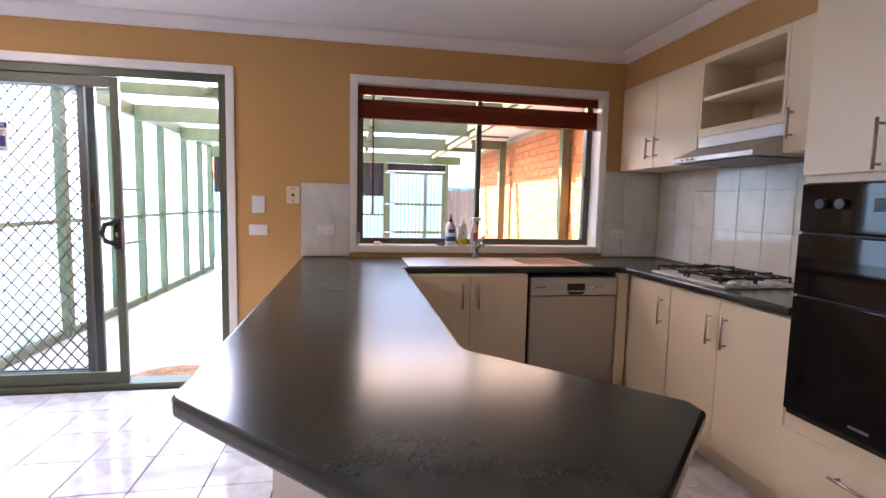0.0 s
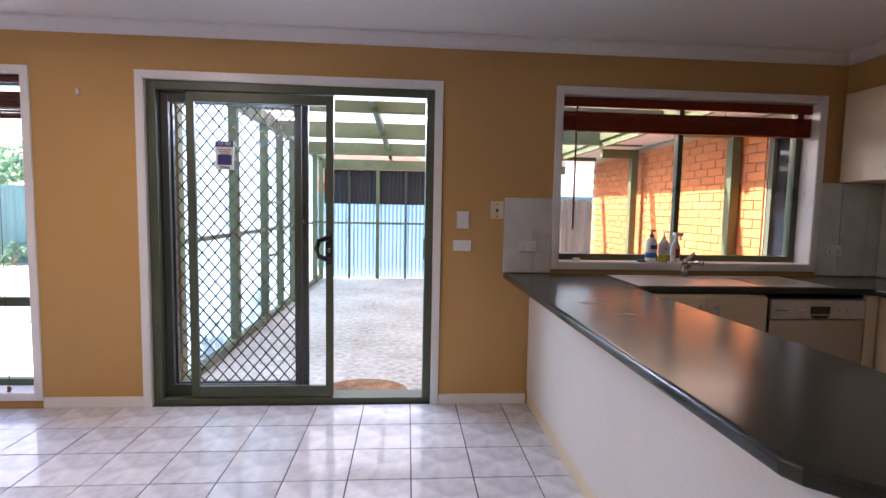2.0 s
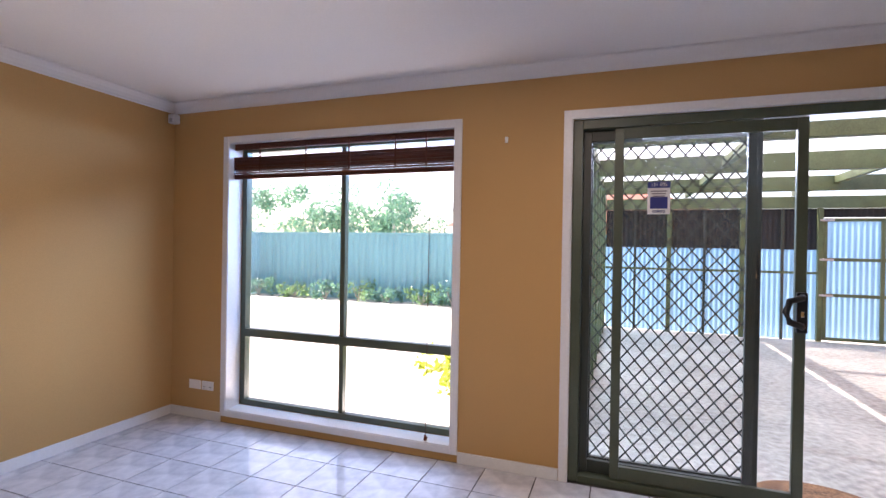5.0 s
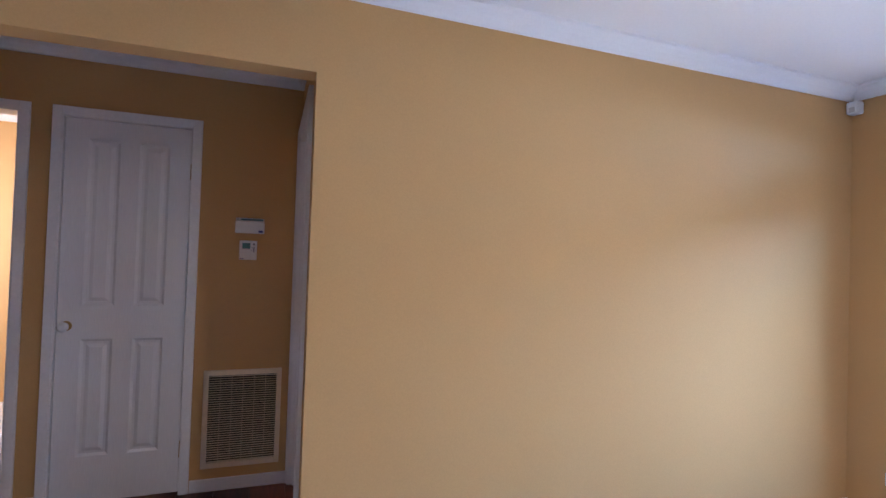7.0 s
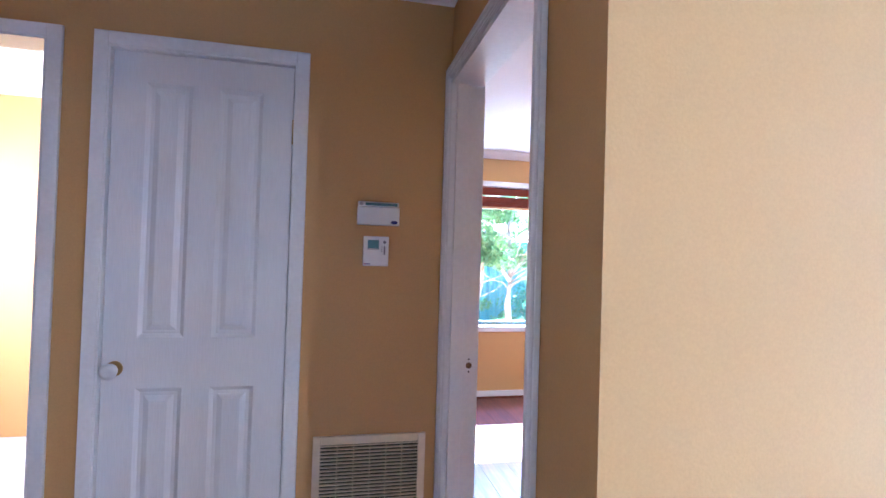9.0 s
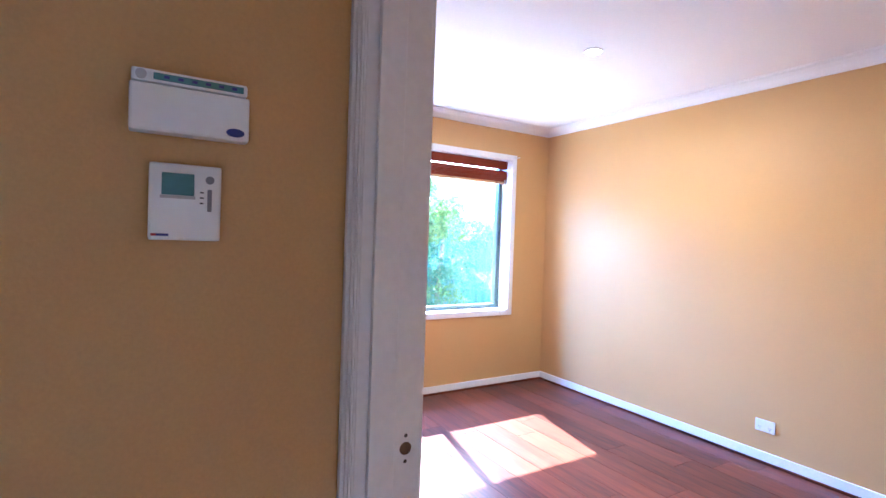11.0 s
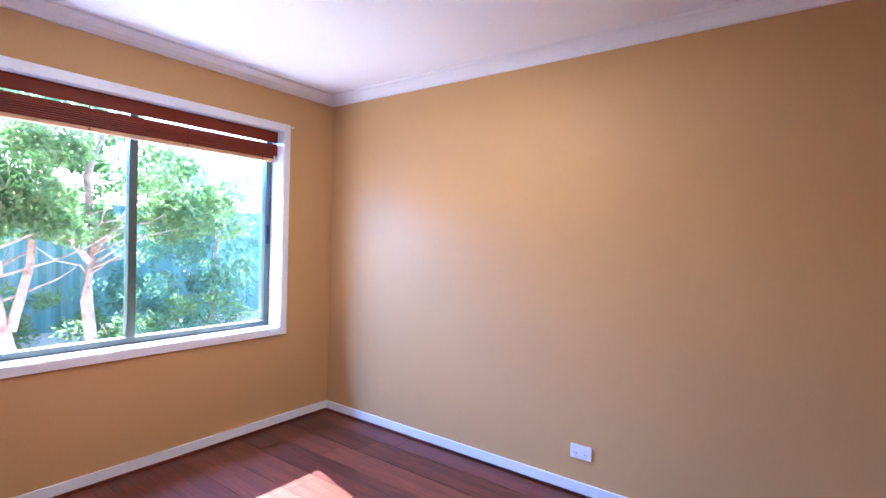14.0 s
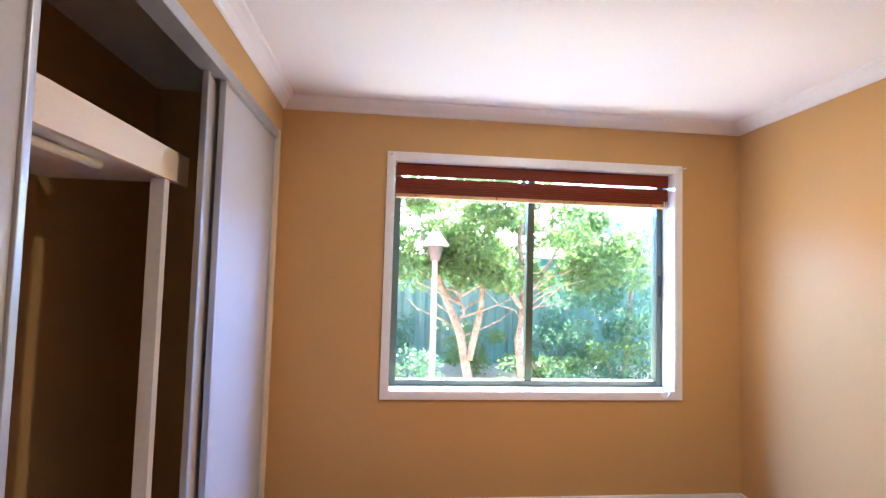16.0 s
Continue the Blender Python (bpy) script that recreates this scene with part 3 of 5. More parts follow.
for s in (1, -1):
    k = -40
    while k < 60:
        x_at = lambda z: mx0 + k * pw + s * (z - mz0) * pw / ph
        lo, hi = mz0, mz1
        for e in (mx0, mx1):
            zz = mz0 + s * (e - mx0 - k * pw) * ph / pw
            if (e == mx0) == (s == 1):
                lo = max(lo, zz)
            else:
                hi = min(hi, zz)
        if hi - lo > 0.01:
            d = Vector((s * pw, 0, ph)).normalized()
            n = Vector((d.z, 0, -d.x)) * 0.0042
            yy = Y + 0.012 + (0.002 if s > 0 else 0)
            vs = []
            for z in (lo, hi):
                c = Vector((x_at(z), yy, z))
                vs.append([m.verts.new(c + n + Vector((0, o, 0))) for o in (-0.002, 0.002)] + [m.verts.new(c - n + Vector((0, o, 0))) for o in (0.002, -0.002)])
            for q in range(4):
                m.faces.new((vs[0][q], vs[0][(q + 1) % 4], vs[1][(q + 1) % 4], vs[1][q]))
        k += 1
zi = 0
z = mz0
while z < mz1:
    x = mx0 + (zi % 2) * pw / 2
    while x < mx1:
        bx(m, (x - 0.007, Y + 0.008, z - 0.007), (x + 0.007, Y + 0.018, z + 0.007))
        x += pw
    z += ph / 2
    zi += 1
part("mesh", m, DKGREEN, sc)


# ---- blinds ----
def blind(name, axis, p, u0, u1, ztop, zvalance, zgap, zbot, slats, material, rail, label):
    b = thing(name, (p, (u0 + u1) / 2, zbot) if axis == "x" else ((u0 + u1) / 2, p, zbot), label, "blind")
    s = 1 if axis == "y" else -1
    P = lambda u, d, z: (u, p + d, z) if axis == "y" else (p - d, u, z)
    part("valance", cube(P(u0, -0.004, zvalance), P(u1, 0.012, ztop), 0.003), material, b)
    part("head_rail", cube(P(u0 + 0.01, 0.014, zvalance + 0.03), P(u1 - 0.01, 0.055, ztop - 0.004), 0.003), material, b)
    n = slats
    for k in range(n):
        za = zbot + 0.022 + (zgap - zbot - 0.022) * k / n
        o = random.uniform(-0.002, 0.002)
        part("slat", cube(P(u0, 0.0 + o, za), P(u1, 0.05 + o, za + (zgap - zbot - 0.022) / n * 0.82)), material, b)
    part("bottom_rail", cube(P(u0, -0.001, zbot), P(u1, 0.052, zbot + 0.020), 0.004), rail, b)
    cords = max(3, int((u1 - u0) / 0.42))
    for k in range(cords):
        u = u0 + 0.12 + (u1 - u0 - 0.24) * k / (cords - 1)
        part("cord", tube(bmesh.new(), [P(u, 0.004 - 0.008, zvalance), P(u, -0.004, zbot + 0.01)], 0.0018, 6), material, b)
        part("cord_knob", tube(bmesh.new(), [P(u, -0.008, zbot + 0.008), P(u, 0.0, zbot + 0.008)], 0.005, 8), material, b)
    return b


kb = blind("kitchen_blind", "y", 0.055, 0.80, 2.585, 2.085, 2.025, 1.995, 1.865, 9, BLIND, BLIND, "red-brown timber venetian blind raised in the kitchen window")
part("wand", tube(bmesh.new(), [(0.905, 0.045, 2.03), (0.905, 0.044, 1.20)], 0.006, 8), BLIND, kb, "red timber tilt wand")
bb = blind("bedroom_blind", "x", -8.875, -2.220, -0.455, 2.072, 1.995, 1.985, 1.862, 9, BLIND, PALEWOOD, "red-brown timber venetian blind raised in the bedroom window")
c = tube(bmesh.new(), [(-8.866, -0.485, 1.90), (-8.85, -0.487, 1.45), (-8.846, -0.492, 1.1), (-8.84, -0.478, 0.80), (-8.80, -0.480, 0.70), (-8.795, -0.50, 0.665), (-8.80, -0.53, 0.655), (-8.806, -0.54, 0.70)], 0.0045, 8)
tube(c, [(-8.866, -0.47, 1.90), (-8.852, -0.467, 1.4), (-8.848, -0.475, 0.95), (-8.83, -0.46, 0.72), (-8.797, -0.455, 0.675)], 0.0035, 8)
part("pull_cord", c, WHITE, bb, "white looped pull cord")
# bamboo roman blind of the dining window
rb = thing("bamboo_blind", (-3.46, 0.05, 1.84), "brown woven bamboo roll-up blind raised in the dining window", "blind")
for k in range(9):
    part("valance_slat", cube((-4.34, 0.035 + random.uniform(-.002, .002), 2.046 + k * 0.0050), (-2.585, 0.055, 2.050 + k * 0.0050)), BAMBOO, rb)
for k in range(26):
    lift = 0.006 * math.sin(k * 1.7)
    zz = 1.826 + k * 0.0061 + (0.006 if k > 9 else 0.0)
    sag = random.uniform(-0.003, 0.003)
    part("slat", cube((-4.34, 0.030 + lift, zz + sag), (-2.585, 0.052 + lift + 0.01 * (k % 3), zz + 0.0058 + sag)), BAMBOO, rb)
for x in (-4.1, -3.7, -3.35, -3.0, -2.78):
    part("tape", cube((x - 0.006, 0.026, 1.86), (x + 0.006, 0.0285, 2.09)), BAMBOO, rb)
f = tube(bmesh.new(), [(-2.75, 0.03, 1.85), (-2.752, 0.025, 1.0), (-2.75, 0.022, 0.14)], 0.0022, 6)
part("cord", f, BAMBOO, rb)
f = bmesh.new()
for k in range(5):
    z = 0.135 - 0.012 * k
    tube(f, [(-2.75 + random.uniform(-.012, .012), 0.02, z), (-2.75 + random.uniform(-.02, .02), 0.01, z - 0.035)], 0.007, 6)
part("tassel", f, BAMBOO, rb, "brown cord tassel hanging over the sill")

# ---- kitchen ----
ct = thing("kitchen_benchtop", (1.6, -0.6, 0.862), "dark green laminate benchtop with rounded edges", "benchtop")
outline = [(0.425, -0.003), (0.425, -2.46), (0.44, -2.495), (1.005, -3.065), (1.045, -3.065), (1.45, -2.665), (1.45, -2.615), (1.085, -2.235), (1.072, -2.205), (1.072, -0.575), (2.47, -0.575), (2.497, -0.60), (2.497, -1.812), (3.108, -1.812), (3.108, -0.003)]
part("slab", prism(bmesh.new(), outline[::-1], 0.862, 0.900, 0.012), COUNTER, ct)
kn = thing("peninsula_panel", (0.62, -1.2, 0), "off-white panelled back of the kitchen peninsula", "panel")
part("side_panel", prism(bmesh.new(), [(0.605, -0.014), (0.605, -2.40), (1.03, -2.83), (1.045, -2.815), (0.625, -2.39), (0.625, -0.014)][::-1], 0.10, 0.861), KNEE, kn)
part("end_panel", prism(bmesh.new(), [(1.046, -2.816), (1.30, -2.56), (1.055, -2.21), (1.035, -2.22), (1.27, -2.56), (1.035, -2.80)], 0.10, 0.861), CREAM, kn)
part("kick_board", prism(bmesh.new(), [(0.612, -0.014), (0.612, -2.39), (1.02, -2.80), (1.28, -2.55), (1.03, -2.22), (1.03, -0.62), (0.66, -0.62), (0.66, -0.014)][::-1], 0.0, 0.0995), CREAM, kn)
part("inner_panel", cube((1.03, -2.20, 0.10), (1.05, -0.61, 0.861)), CREAM, kn)


def bar_handle(parent, a, b, out, r=0.006):
    a, b, out = Vector(a), Vector(b), Vector(out)
    d = (b - a).normalized()
    h = tube(bmesh.new(), [a + out, b + out], r, 10)
    for q in (a + d * 0.018, b - d * 0.018):
        tube(h, [q, q + out], r * 0.8, 8)
    return part("handle", h, HANDLE, parent, "satin metal bar handle")


def base_unit(name, label, body_a, body_b, doors, face, axis, kick=None):
    u = thing(name, ((body_a[0] + body_b[0]) / 2, (body_a[1] + body_b[1]) / 2, 0), label, "cabinet", "kitchen base cabinets")
    part("body", cube(body_a, body_b), CREAM, u)
    if kick:
        part("kick_board", cube(*kick), CREAM, u)
    for u0, u1, z0, z1, hu, hz in doors:
        if axis == "y":
            d = part("door", cube((u0 + 0.002, face, z0), (u1 - 0.002, face + 0.018, z1), 0.003), CREAM, u)
            if hu:
                bar_handle(d, (hu, face, hz - 0.08), (hu, face, hz + 0.08), (0, -0.03, 0))
        else:
            d = part("door", cube((face, u0 + 0.002, z0), (face + 0.018, u1 - 0.002, z1), 0.003), CREAM, u)
            if hu:
                bar_handle(d, (face, hu, hz - 0.08), (face, hu, hz + 0.08), (-0.03, 0, 0))
    return u


base_unit("sink_cabinet", "cream two-door cabinet under the sink", (1.09, -0.585, 0.10), (1.842, -0.02, 0.860),
          [(1.09, 1.475, 0.11, 0.850, 1.425, 0.73), (1.475, 1.842, 0.11, 0.850, 1.525, 0.73)], -0.604, "y", ((1.051, -0.55, 0), (1.842, -0.53, 0.0995)))
base_unit("corner_cabinet", "cream corner cabinet with one door beside the dishwasher", (2.545, -1.03, 0.10), (3.10, -0.02, 0.860),
          [(-1.03, -0.66, 0.11, 0.850, -0.965, 0.70)], 2.524, "x", ((2.58, -1.03, 0), (2.60, -0.02, 0.0995)))
base_unit("hob_cabinet", "cream two-door cabinet under the gas hob", (2.545, -1.805, 0.10), (3.10, -1.034, 0.860),
          [(-1.41, -1.034, 0.11, 0.850, -1.36, 0.70), (-1.805, -1.41, 0.11, 0.850, -1.462, 0.70)], 2.524, "x", ((2.58, -1.805, 0), (2.60, -1.034, 0.0995)))
struct("trim_filler", cube((2.452, -0.60, 0.0), (2.523, -0.57, 0.860)), CREAM, "cream filler strip beside the dishwasher", "filler")

dw = thing("dishwasher", (2.15, -0.3, 0), "silver freestanding dishwasher under the benchtop", "dishwasher")
part("body", cube((1.858, -0.575, 0.02), (2.444, -0.03, 0.845), 0.004), BLACK, dw)
part("door", cube((1.860, -0.603, 0.12), (2.442, -0.577, 0.72), 0.006), STEEL, dw, "brushed steel door")
cp = part("control_panel", cube((1.860, -0.608, 0.724), (2.442, -0.577, 0.838), 0.008), SILVER, dw)
part("display", cube((2.10, -0.611, 0.755), (2.22, -0.6085, 0.800), 0.001), BLACK, cp, "dark display window")
f = bmesh.new()
gv = [[f.verts.new((2.16 + x, y, z)) for x, z in ((-0.062, 0.748), (0.062, 0.748), (0.040, 0.730), (-0.040, 0.730))] for y in (-0.6085, -0.6100)]
f.faces.new(gv[1])
for q in range(4):
    f.faces.new((gv[0][q], gv[0][(q + 1) % 4], gv[1][(q + 1) % 4], gv[1][q]))
part("grip", f, BLACK, cp, "dark recessed grip")
for x in (2.03, 2.055, 2.245, 2.27, 2.30, 2.33):
    part("button", tube(bmesh.new(), [(x, -0.607, 0.775), (x, -0.6115, 0.775)], 0.008, 10), CHROME, cp)
part("logo", cube((1.89, -0.6095, 0.772), (1.96, -0.6083, 0.781)), GREYP, cp)
part("kick_board", cube((1.87, -0.56, 0.0), (2.43, -0.55, 0.115)), SILVER, dw)

# tall oven cabinet
tc = thing("oven_cabinet", (2.8, -2.15, 0), "tall cream oven cabinet reaching the bulkhead", "cabinet")
part("body", cube((2.52, -2.56, 0.10), (3.105, -1.816, 2.149)), CREAM, tc)
for y0, y1, hy in ((-2.185, -1.818, -2.105), (-2.56, -2.185, -2.265)):
    d = part("door", cube((2.498, y0 + 0.002, 1.425), (2.518, y1 - 0.002, 2.145), 0.003), CREAM, tc)
    bar_handle(d, (2.498, hy, 1.43), (2.498, hy, 1.60), (-0.03, 0, 0))
d = part("drawer", cube((2.498, -2.558, 0.12), (2.518, -1.820, 0.415), 0.003), CREAM, tc)
bar_handle(d, (2.498, -2.22, 0.33), (2.498, -2.06, 0.33), (-0.03, 0, 0))
part("kick_board", cube((2.56, -2.56, 0), (2.58, -1.82, 0.0995)), CREAM, tc)
ov = thing("wall_oven", (2.5, -2.15, 0.48), "black glass built-in wall oven", "oven")
part("body", cube((2.505, -2.545, 0.475), (2.5195, -1.832, 1.395), 0.004), BLACK, ov)
part("door", cube((2.484, -2.540, 0.50), (2.503, -1.836, 0.955), 0.006), BLACKG, ov, "black glass lower door")
part("door", cube((2.484, -2.540, 0.963), (2.503, -1.836, 1.20), 0.006), BLACKG, ov, "black glass upper door")
cp = part("control_panel", cube((2.486, -2.540, 1.208), (2.503, -1.836, 1.390), 0.006), BLACKG, ov)
for y in (-1.93, -2.005, -2.36, -2.44):
    part("knob", tube(bmesh.new(), [(2.487, y, 1.315), (2.465, y, 1.315)], [0.021, 0.018], 18), BLACK, cp)
part("display", cube((2.4845, -2.24, 1.29), (2.4858, -2.11, 1.335)), BLACK, cp)
part("logo", cube((2.4825, -2.17, 0.535), (2.4838, -2.10, 0.545)), GREYP, ov)


# wall cupboards
def wall_unit(name, label, y0, y1, z0, z1, doors):
    u = thing(name, (2.93, (y0 + y1) / 2, z0), label, "cabinet", "kitchen wall cupboards")
    part("body", cube((2.772, y0, z0), (3.108, y1, z1)), CREAM, u)
    for a, b, hy in doors:
        d = part("door", cube((2.752, a + 0.002, z0), (2.770, b - 0.002, z1), 0.003), CREAM, u)
        bar_handle(d, (2.752, hy, z0 + 0.06), (2.752, hy, z0 + 0.20), (-0.03, 0, 0))
    return u


wall_unit("wall_cupboard", "cream two-door wall cupboard", -0.860, -0.004, 1.556, 2.15, [(-0.435, -0.022, -0.385), (-0.860, -0.437, -0.475)])
wall_unit("wall_cupboard", "narrow cream wall cupboard beside the oven", -1.812, -1.452, 1.556, 2.15, [(-1.812, -1.452, -1.50)])
sh = thing("open_shelf", (2.93, -1.15, 1.70), "open cream shelf unit above the rangehood", "shelf", "kitchen wall cupboards")
for p, q in (((2.753, -0.880, 1.70), (3.108, -0.862, 2.15)), ((2.753, -1.450, 1.70), (3.108, -1.432, 2.15)), ((3.09, -1.432, 1.70), (3.108, -0.880, 2.15)), ((2.753, -1.432, 2.115), (3.09, -0.880, 2.15)), ((2.753, -1.432, 1.70), (3.09, -0.880, 1.745))):
    part("carcass_board", cube(p, q), CREAM, sh)
part("shelf_board", cube((2.76, -1.431, 1.905), (3.089, -0.881, 1.925), 0.002), CREAM, sh)
rh = thing("rangehood", (2.85, -1.15, 1.54), "silver slide-out rangehood under the open shelf", "rangehood")
f = bmesh.new()
vs = [[f.verts.new((x, y, z)) for x, z in ((2.60, 1.545), (2.60, 1.568), (2.76, 1.640), (3.10, 1.640), (3.10, 1.545))] for y in (-1.450, -0.862)]
for k in range(5):
    f.faces.new((vs[0][k], vs[0][(k + 1) % 5], vs[1][(k + 1) % 5], vs[1][k]))
f.faces.new(vs[0][::-1])
f.faces.new(vs[1])
bmesh.ops.recalc_face_normals(f, faces=f.faces)
part("canopy", f, SILVER, rh)
part("fascia", cube((2.757, -1.449, 1.641), (3.10, -0.863, 1.6985), 0.002), SILVER, rh)
part("filter", cube((2.63, -1.43, 1.538), (3.05, -0.88, 1.5445)), BLACK, rh, "dark underside filter")
bp = part("button_plate", cube((2.596, -1.06, 1.548), (2.5995, -0.93, 1.564), 0.001), VENTC, rh)
for y in (-1.04, -1.0, -0.955):
    part("button", cube((2.5925, y - 0.008, 1.552), (2.5955, y + 0.008, 1.560)), BLACK, bp)

# gas hob
hb = thing("gas_hob", (2.8, -1.10, 0.9), "stainless steel gas hob with black iron trivets", "hob")
part("tray", cube((2.55, -1.40, 0.9005), (3.02, -0.80, 0.912), 0.005), ENAMEL, hb, "pale enamelled tray")
burners = ((2.69, -0.93), (2.90, -0.93), (2.69, -1.20), (2.90, -1.20))
for x, y in burners:
    part("burner", tube(bmesh.new(), [(x, y, 0.912), (x, y, 0.928), (x, y, 0.934)], [0.045, 0.040, 0.030], 18), IRON, hb)
    g = bmesh.new()
    for a, b in (((x - 0.1, y), (x - 0.025, y)), ((x + 0.025, y), (x + 0.1, y)), ((x, y - 0.12), (x, y - 0.025)), ((x, y + 0.025), (x, y + 0.12))):
        bx(g, (min(a[0], b[0]) - 0.005, min(a[1], b[1]) - 0.005, 0.944), (max(a[0], b[0]) + 0.005, max(a[1], b[1]) + 0.005, 0.954), 0.002)
    for p, q in (((x - 0.104, y - 0.125), (x + 0.104, y - 0.117)), ((x - 0.104, y + 0.117), (x + 0.104, y + 0.125)), ((x - 0.104, y - 0.117), (x - 0.096, y + 0.117)), ((x + 0.096, y - 0.117), (x + 0.104, y + 0.117))):
        bx(g, (*p, 0.935), (*q, 0.945), 0.002)
    for cx in (-0.1, 0.1):
        for cy in (-0.12, 0.12):
            bx(g, (x + cx - 0.005, y + cy - 0.005, 0.9125), (x + cx + 0.005, y + cy + 0.005, 0.936))
    part("trivet", g, IRON, hb)
for k in range(4):
    part("knob", tube(bmesh.new(), [(2.62 + 0.085 * k, -1.365, 0.912), (2.62 + 0.085 * k, -1.365, 0.932)], [0.021, 0.018], 16), SILVER, hb)

# sink
sk = thing("kitchen_sink", (1.7, -0.35, 0.9), "stainless steel double bowl sink with drainer", "sink")
f = bmesh.new()
for p, q in (((1.10, -0.555, 0.9005), (2.30, -0.515, 0.906)), ((1.10, -0.150, 0.9005), (2.30, -0.090, 0.906)), ((1.10, -0.515, 0.9005), (1.14, -0.150, 0.906)), ((1.50, -0.515, 0.9005), (1.55, -0.150, 0.906)), ((1.82, -0.515, 0.9005), (2.30, -0.150, 0.9045))):
    bx(f, p, q, 0.002)
part("rim", f, STEEL, sk)
for a, b in ((1.14, 1.50), (1.55, 1.82)):
    g = bmesh.new()
    # a shallow pressed bowl seen above the bench
    ring = []
    for d, z in ((0.0, 0.9055), (0.012, 0.9040), (0.03, 0.9015)):
        ring.append([g.verts.new(v) for v in ((a + d, -0.515 + d, z), (b - d, -0.515 + d, z), (b - d, -0.150 - d, z), (a + d, -0.150 - d, z))])
    for r0, r1 in zip(ring, ring[1:]):
        for q in range(4):
            g.faces.new((r0[q], r0[(q + 1) % 4], r1[(q + 1) % 4], r1[q]))
    g.faces.new(ring[-1])
    bmesh.ops.recalc_face_normals(g, faces=g.faces)
    part("bowl", g, STEEL, sk)
for k in range(7):
    part("drainer_rib", cube((1.86, -0.48 + 0.045 * k, 0.9046), (2.26, -0.468 + 0.045 * k, 0.9075), 0.001), STEEL, sk)
for x, y, a in ((0.62, -1.05, 0.06), (0.70, -1.30, 0.045), (0.66, -1.40, 0.03)):
    sm = thing("bench_smudge", (x, y, 0.9), "faint dark smudge on the benchtop", "smudge", "bench smudges")
    ol = [(x + a * math.cos(k * math.tau / 14) * (1 + 0.5 * math.sin(k * 2.3)), y + 0.4 * a * math.sin(k * math.tau / 14) * (1 + 0.5 * math.cos(k * 3.1))) for k in range(14)]
    part("stain", prism(bmesh.new(), ol, 0.9002, 0.9005), BLACK, sm)
tp = thing("mixer_tap", (1.62, -0.105, 0.906), "chrome kitchen mixer tap", "tap")
part("body", tube(bmesh.new(), [(1.62, -0.118, 0.906), (1.62, -0.118, 0.94), (1.62, -0.118, 0.99)], [0.028, 0.024, 0.022], 18), CHROME, tp)
part("spout", tube(bmesh.new(), [(1.62, -0.118, 0.955), (1.625, -0.20, 1.0), (1.63, -0.29, 1.02), (1.63, -0.30, 1.0)], [0.014, 0.013, 0.012, 0.012], 12), CHROME, tp)
part("lever", tube(bmesh.new(), [(1.62, -0.118, 0.99), (1.635, -0.115, 1.015), (1.69, -0.11, 1.06)], [0.020, 0.014, 0.008], 12), CHROME, tp)


# bottles on the sill
def lathe(bm, x, y, prof, seg=20):
    return tube(bm, [(x, y, z) for r, z in prof], [r for r, z in prof], seg)


SILL = 0.9815
b1 = thing("soap_bottle", (1.475, 0.06, SILL), "white pump bottle with a black top and blue label", "bottle")
part("body", lathe(bmesh.new(), 1.475, 0.06, [(0.036, SILL), (0.038, SILL + 0.02), (0.038, SILL + 0.13), (0.032, SILL + 0.155), (0.014, SILL + 0.17)]), PLASTIC, b1)
part("label_band", lathe(bmesh.new(), 1.475, 0.06, [(0.0387, SILL + 0.03), (0.0387, SILL + 0.065)]), BLUEP, b1, "blue label band")
part("print_mark", cube((1.452, 0.0205, SILL + 0.09), (1.498, 0.0225, SILL + 0.118), 0.001), NAVY, b1)
f = lathe(bmesh.new(), 1.475, 0.06, [(0.014, SILL + 0.17), (0.014, SILL + 0.19), (0.006, SILL + 0.192), (0.006, SILL + 0.215)])
bx(f, (1.467, 0.02, SILL + 0.212), (1.483, 0.07, SILL + 0.223), 0.003)
part("pump", f, BLACK, b1)
b2 = thing("dish_liquid_bottle", (1.565, 0.06, SILL), "clear pump bottle half full of yellow liquid", "bottle")
part("liquid", lathe(bmesh.new(), 1.565, 0.06, [(0.034, SILL), (0.035, SILL + 0.01), (0.035, SILL + 0.055)]), YELLOWG, b2)
part("body", lathe(bmesh.new(), 1.565, 0.06, [(0.035, SILL + 0.0555), (0.035, SILL + 0.12), (0.028, SILL + 0.145), (0.012, SILL + 0.16)]), BOTTLEG, b2)
part("label_plate", cube((1.548, 0.023, SILL + 0.05), (1.592, 0.0248, SILL + 0.118), 0.001), PLASTIC, b2)
part("label_mark", cube((1.556, 0.0215, SILL + 0.085), (1.570, 0.0228, SILL + 0.10)), FENCE, b2)
f = lathe(bmesh.new(), 1.565, 0.06, [(0.013, SILL + 0.16), (0.013, SILL + 0.178), (0.005, SILL + 0.18), (0.005, SILL + 0.205)])
bx(f, (1.557, 0.02, SILL + 0.203), (1.573, 0.07, SILL + 0.213), 0.003)
part("pump", f, PLASTIC, b2)
b3 = thing("spray_bottle", (1.655, 0.065, SILL), "clear trigger spray bottle with a white head", "bottle")
part("body", lathe(bmesh.new(), 1.655, 0.065, [(0.030, SILL), (0.032, SILL + 0.01), (0.031, SILL + 0.10), (0.018, SILL + 0.14), (0.013, SILL + 0.17)]), BOTTLEG, b3)
part("label_plate", cube((1.640, 0.0315, SILL + 0.03), (1.670, 0.0335, SILL + 0.095), 0.001), REDP, b3, "red and blue label")
part("label_mark", cube((1.640, 0.0300, SILL + 0.03), (1.668, 0.0313, SILL + 0.052)), BLUEP, b3)
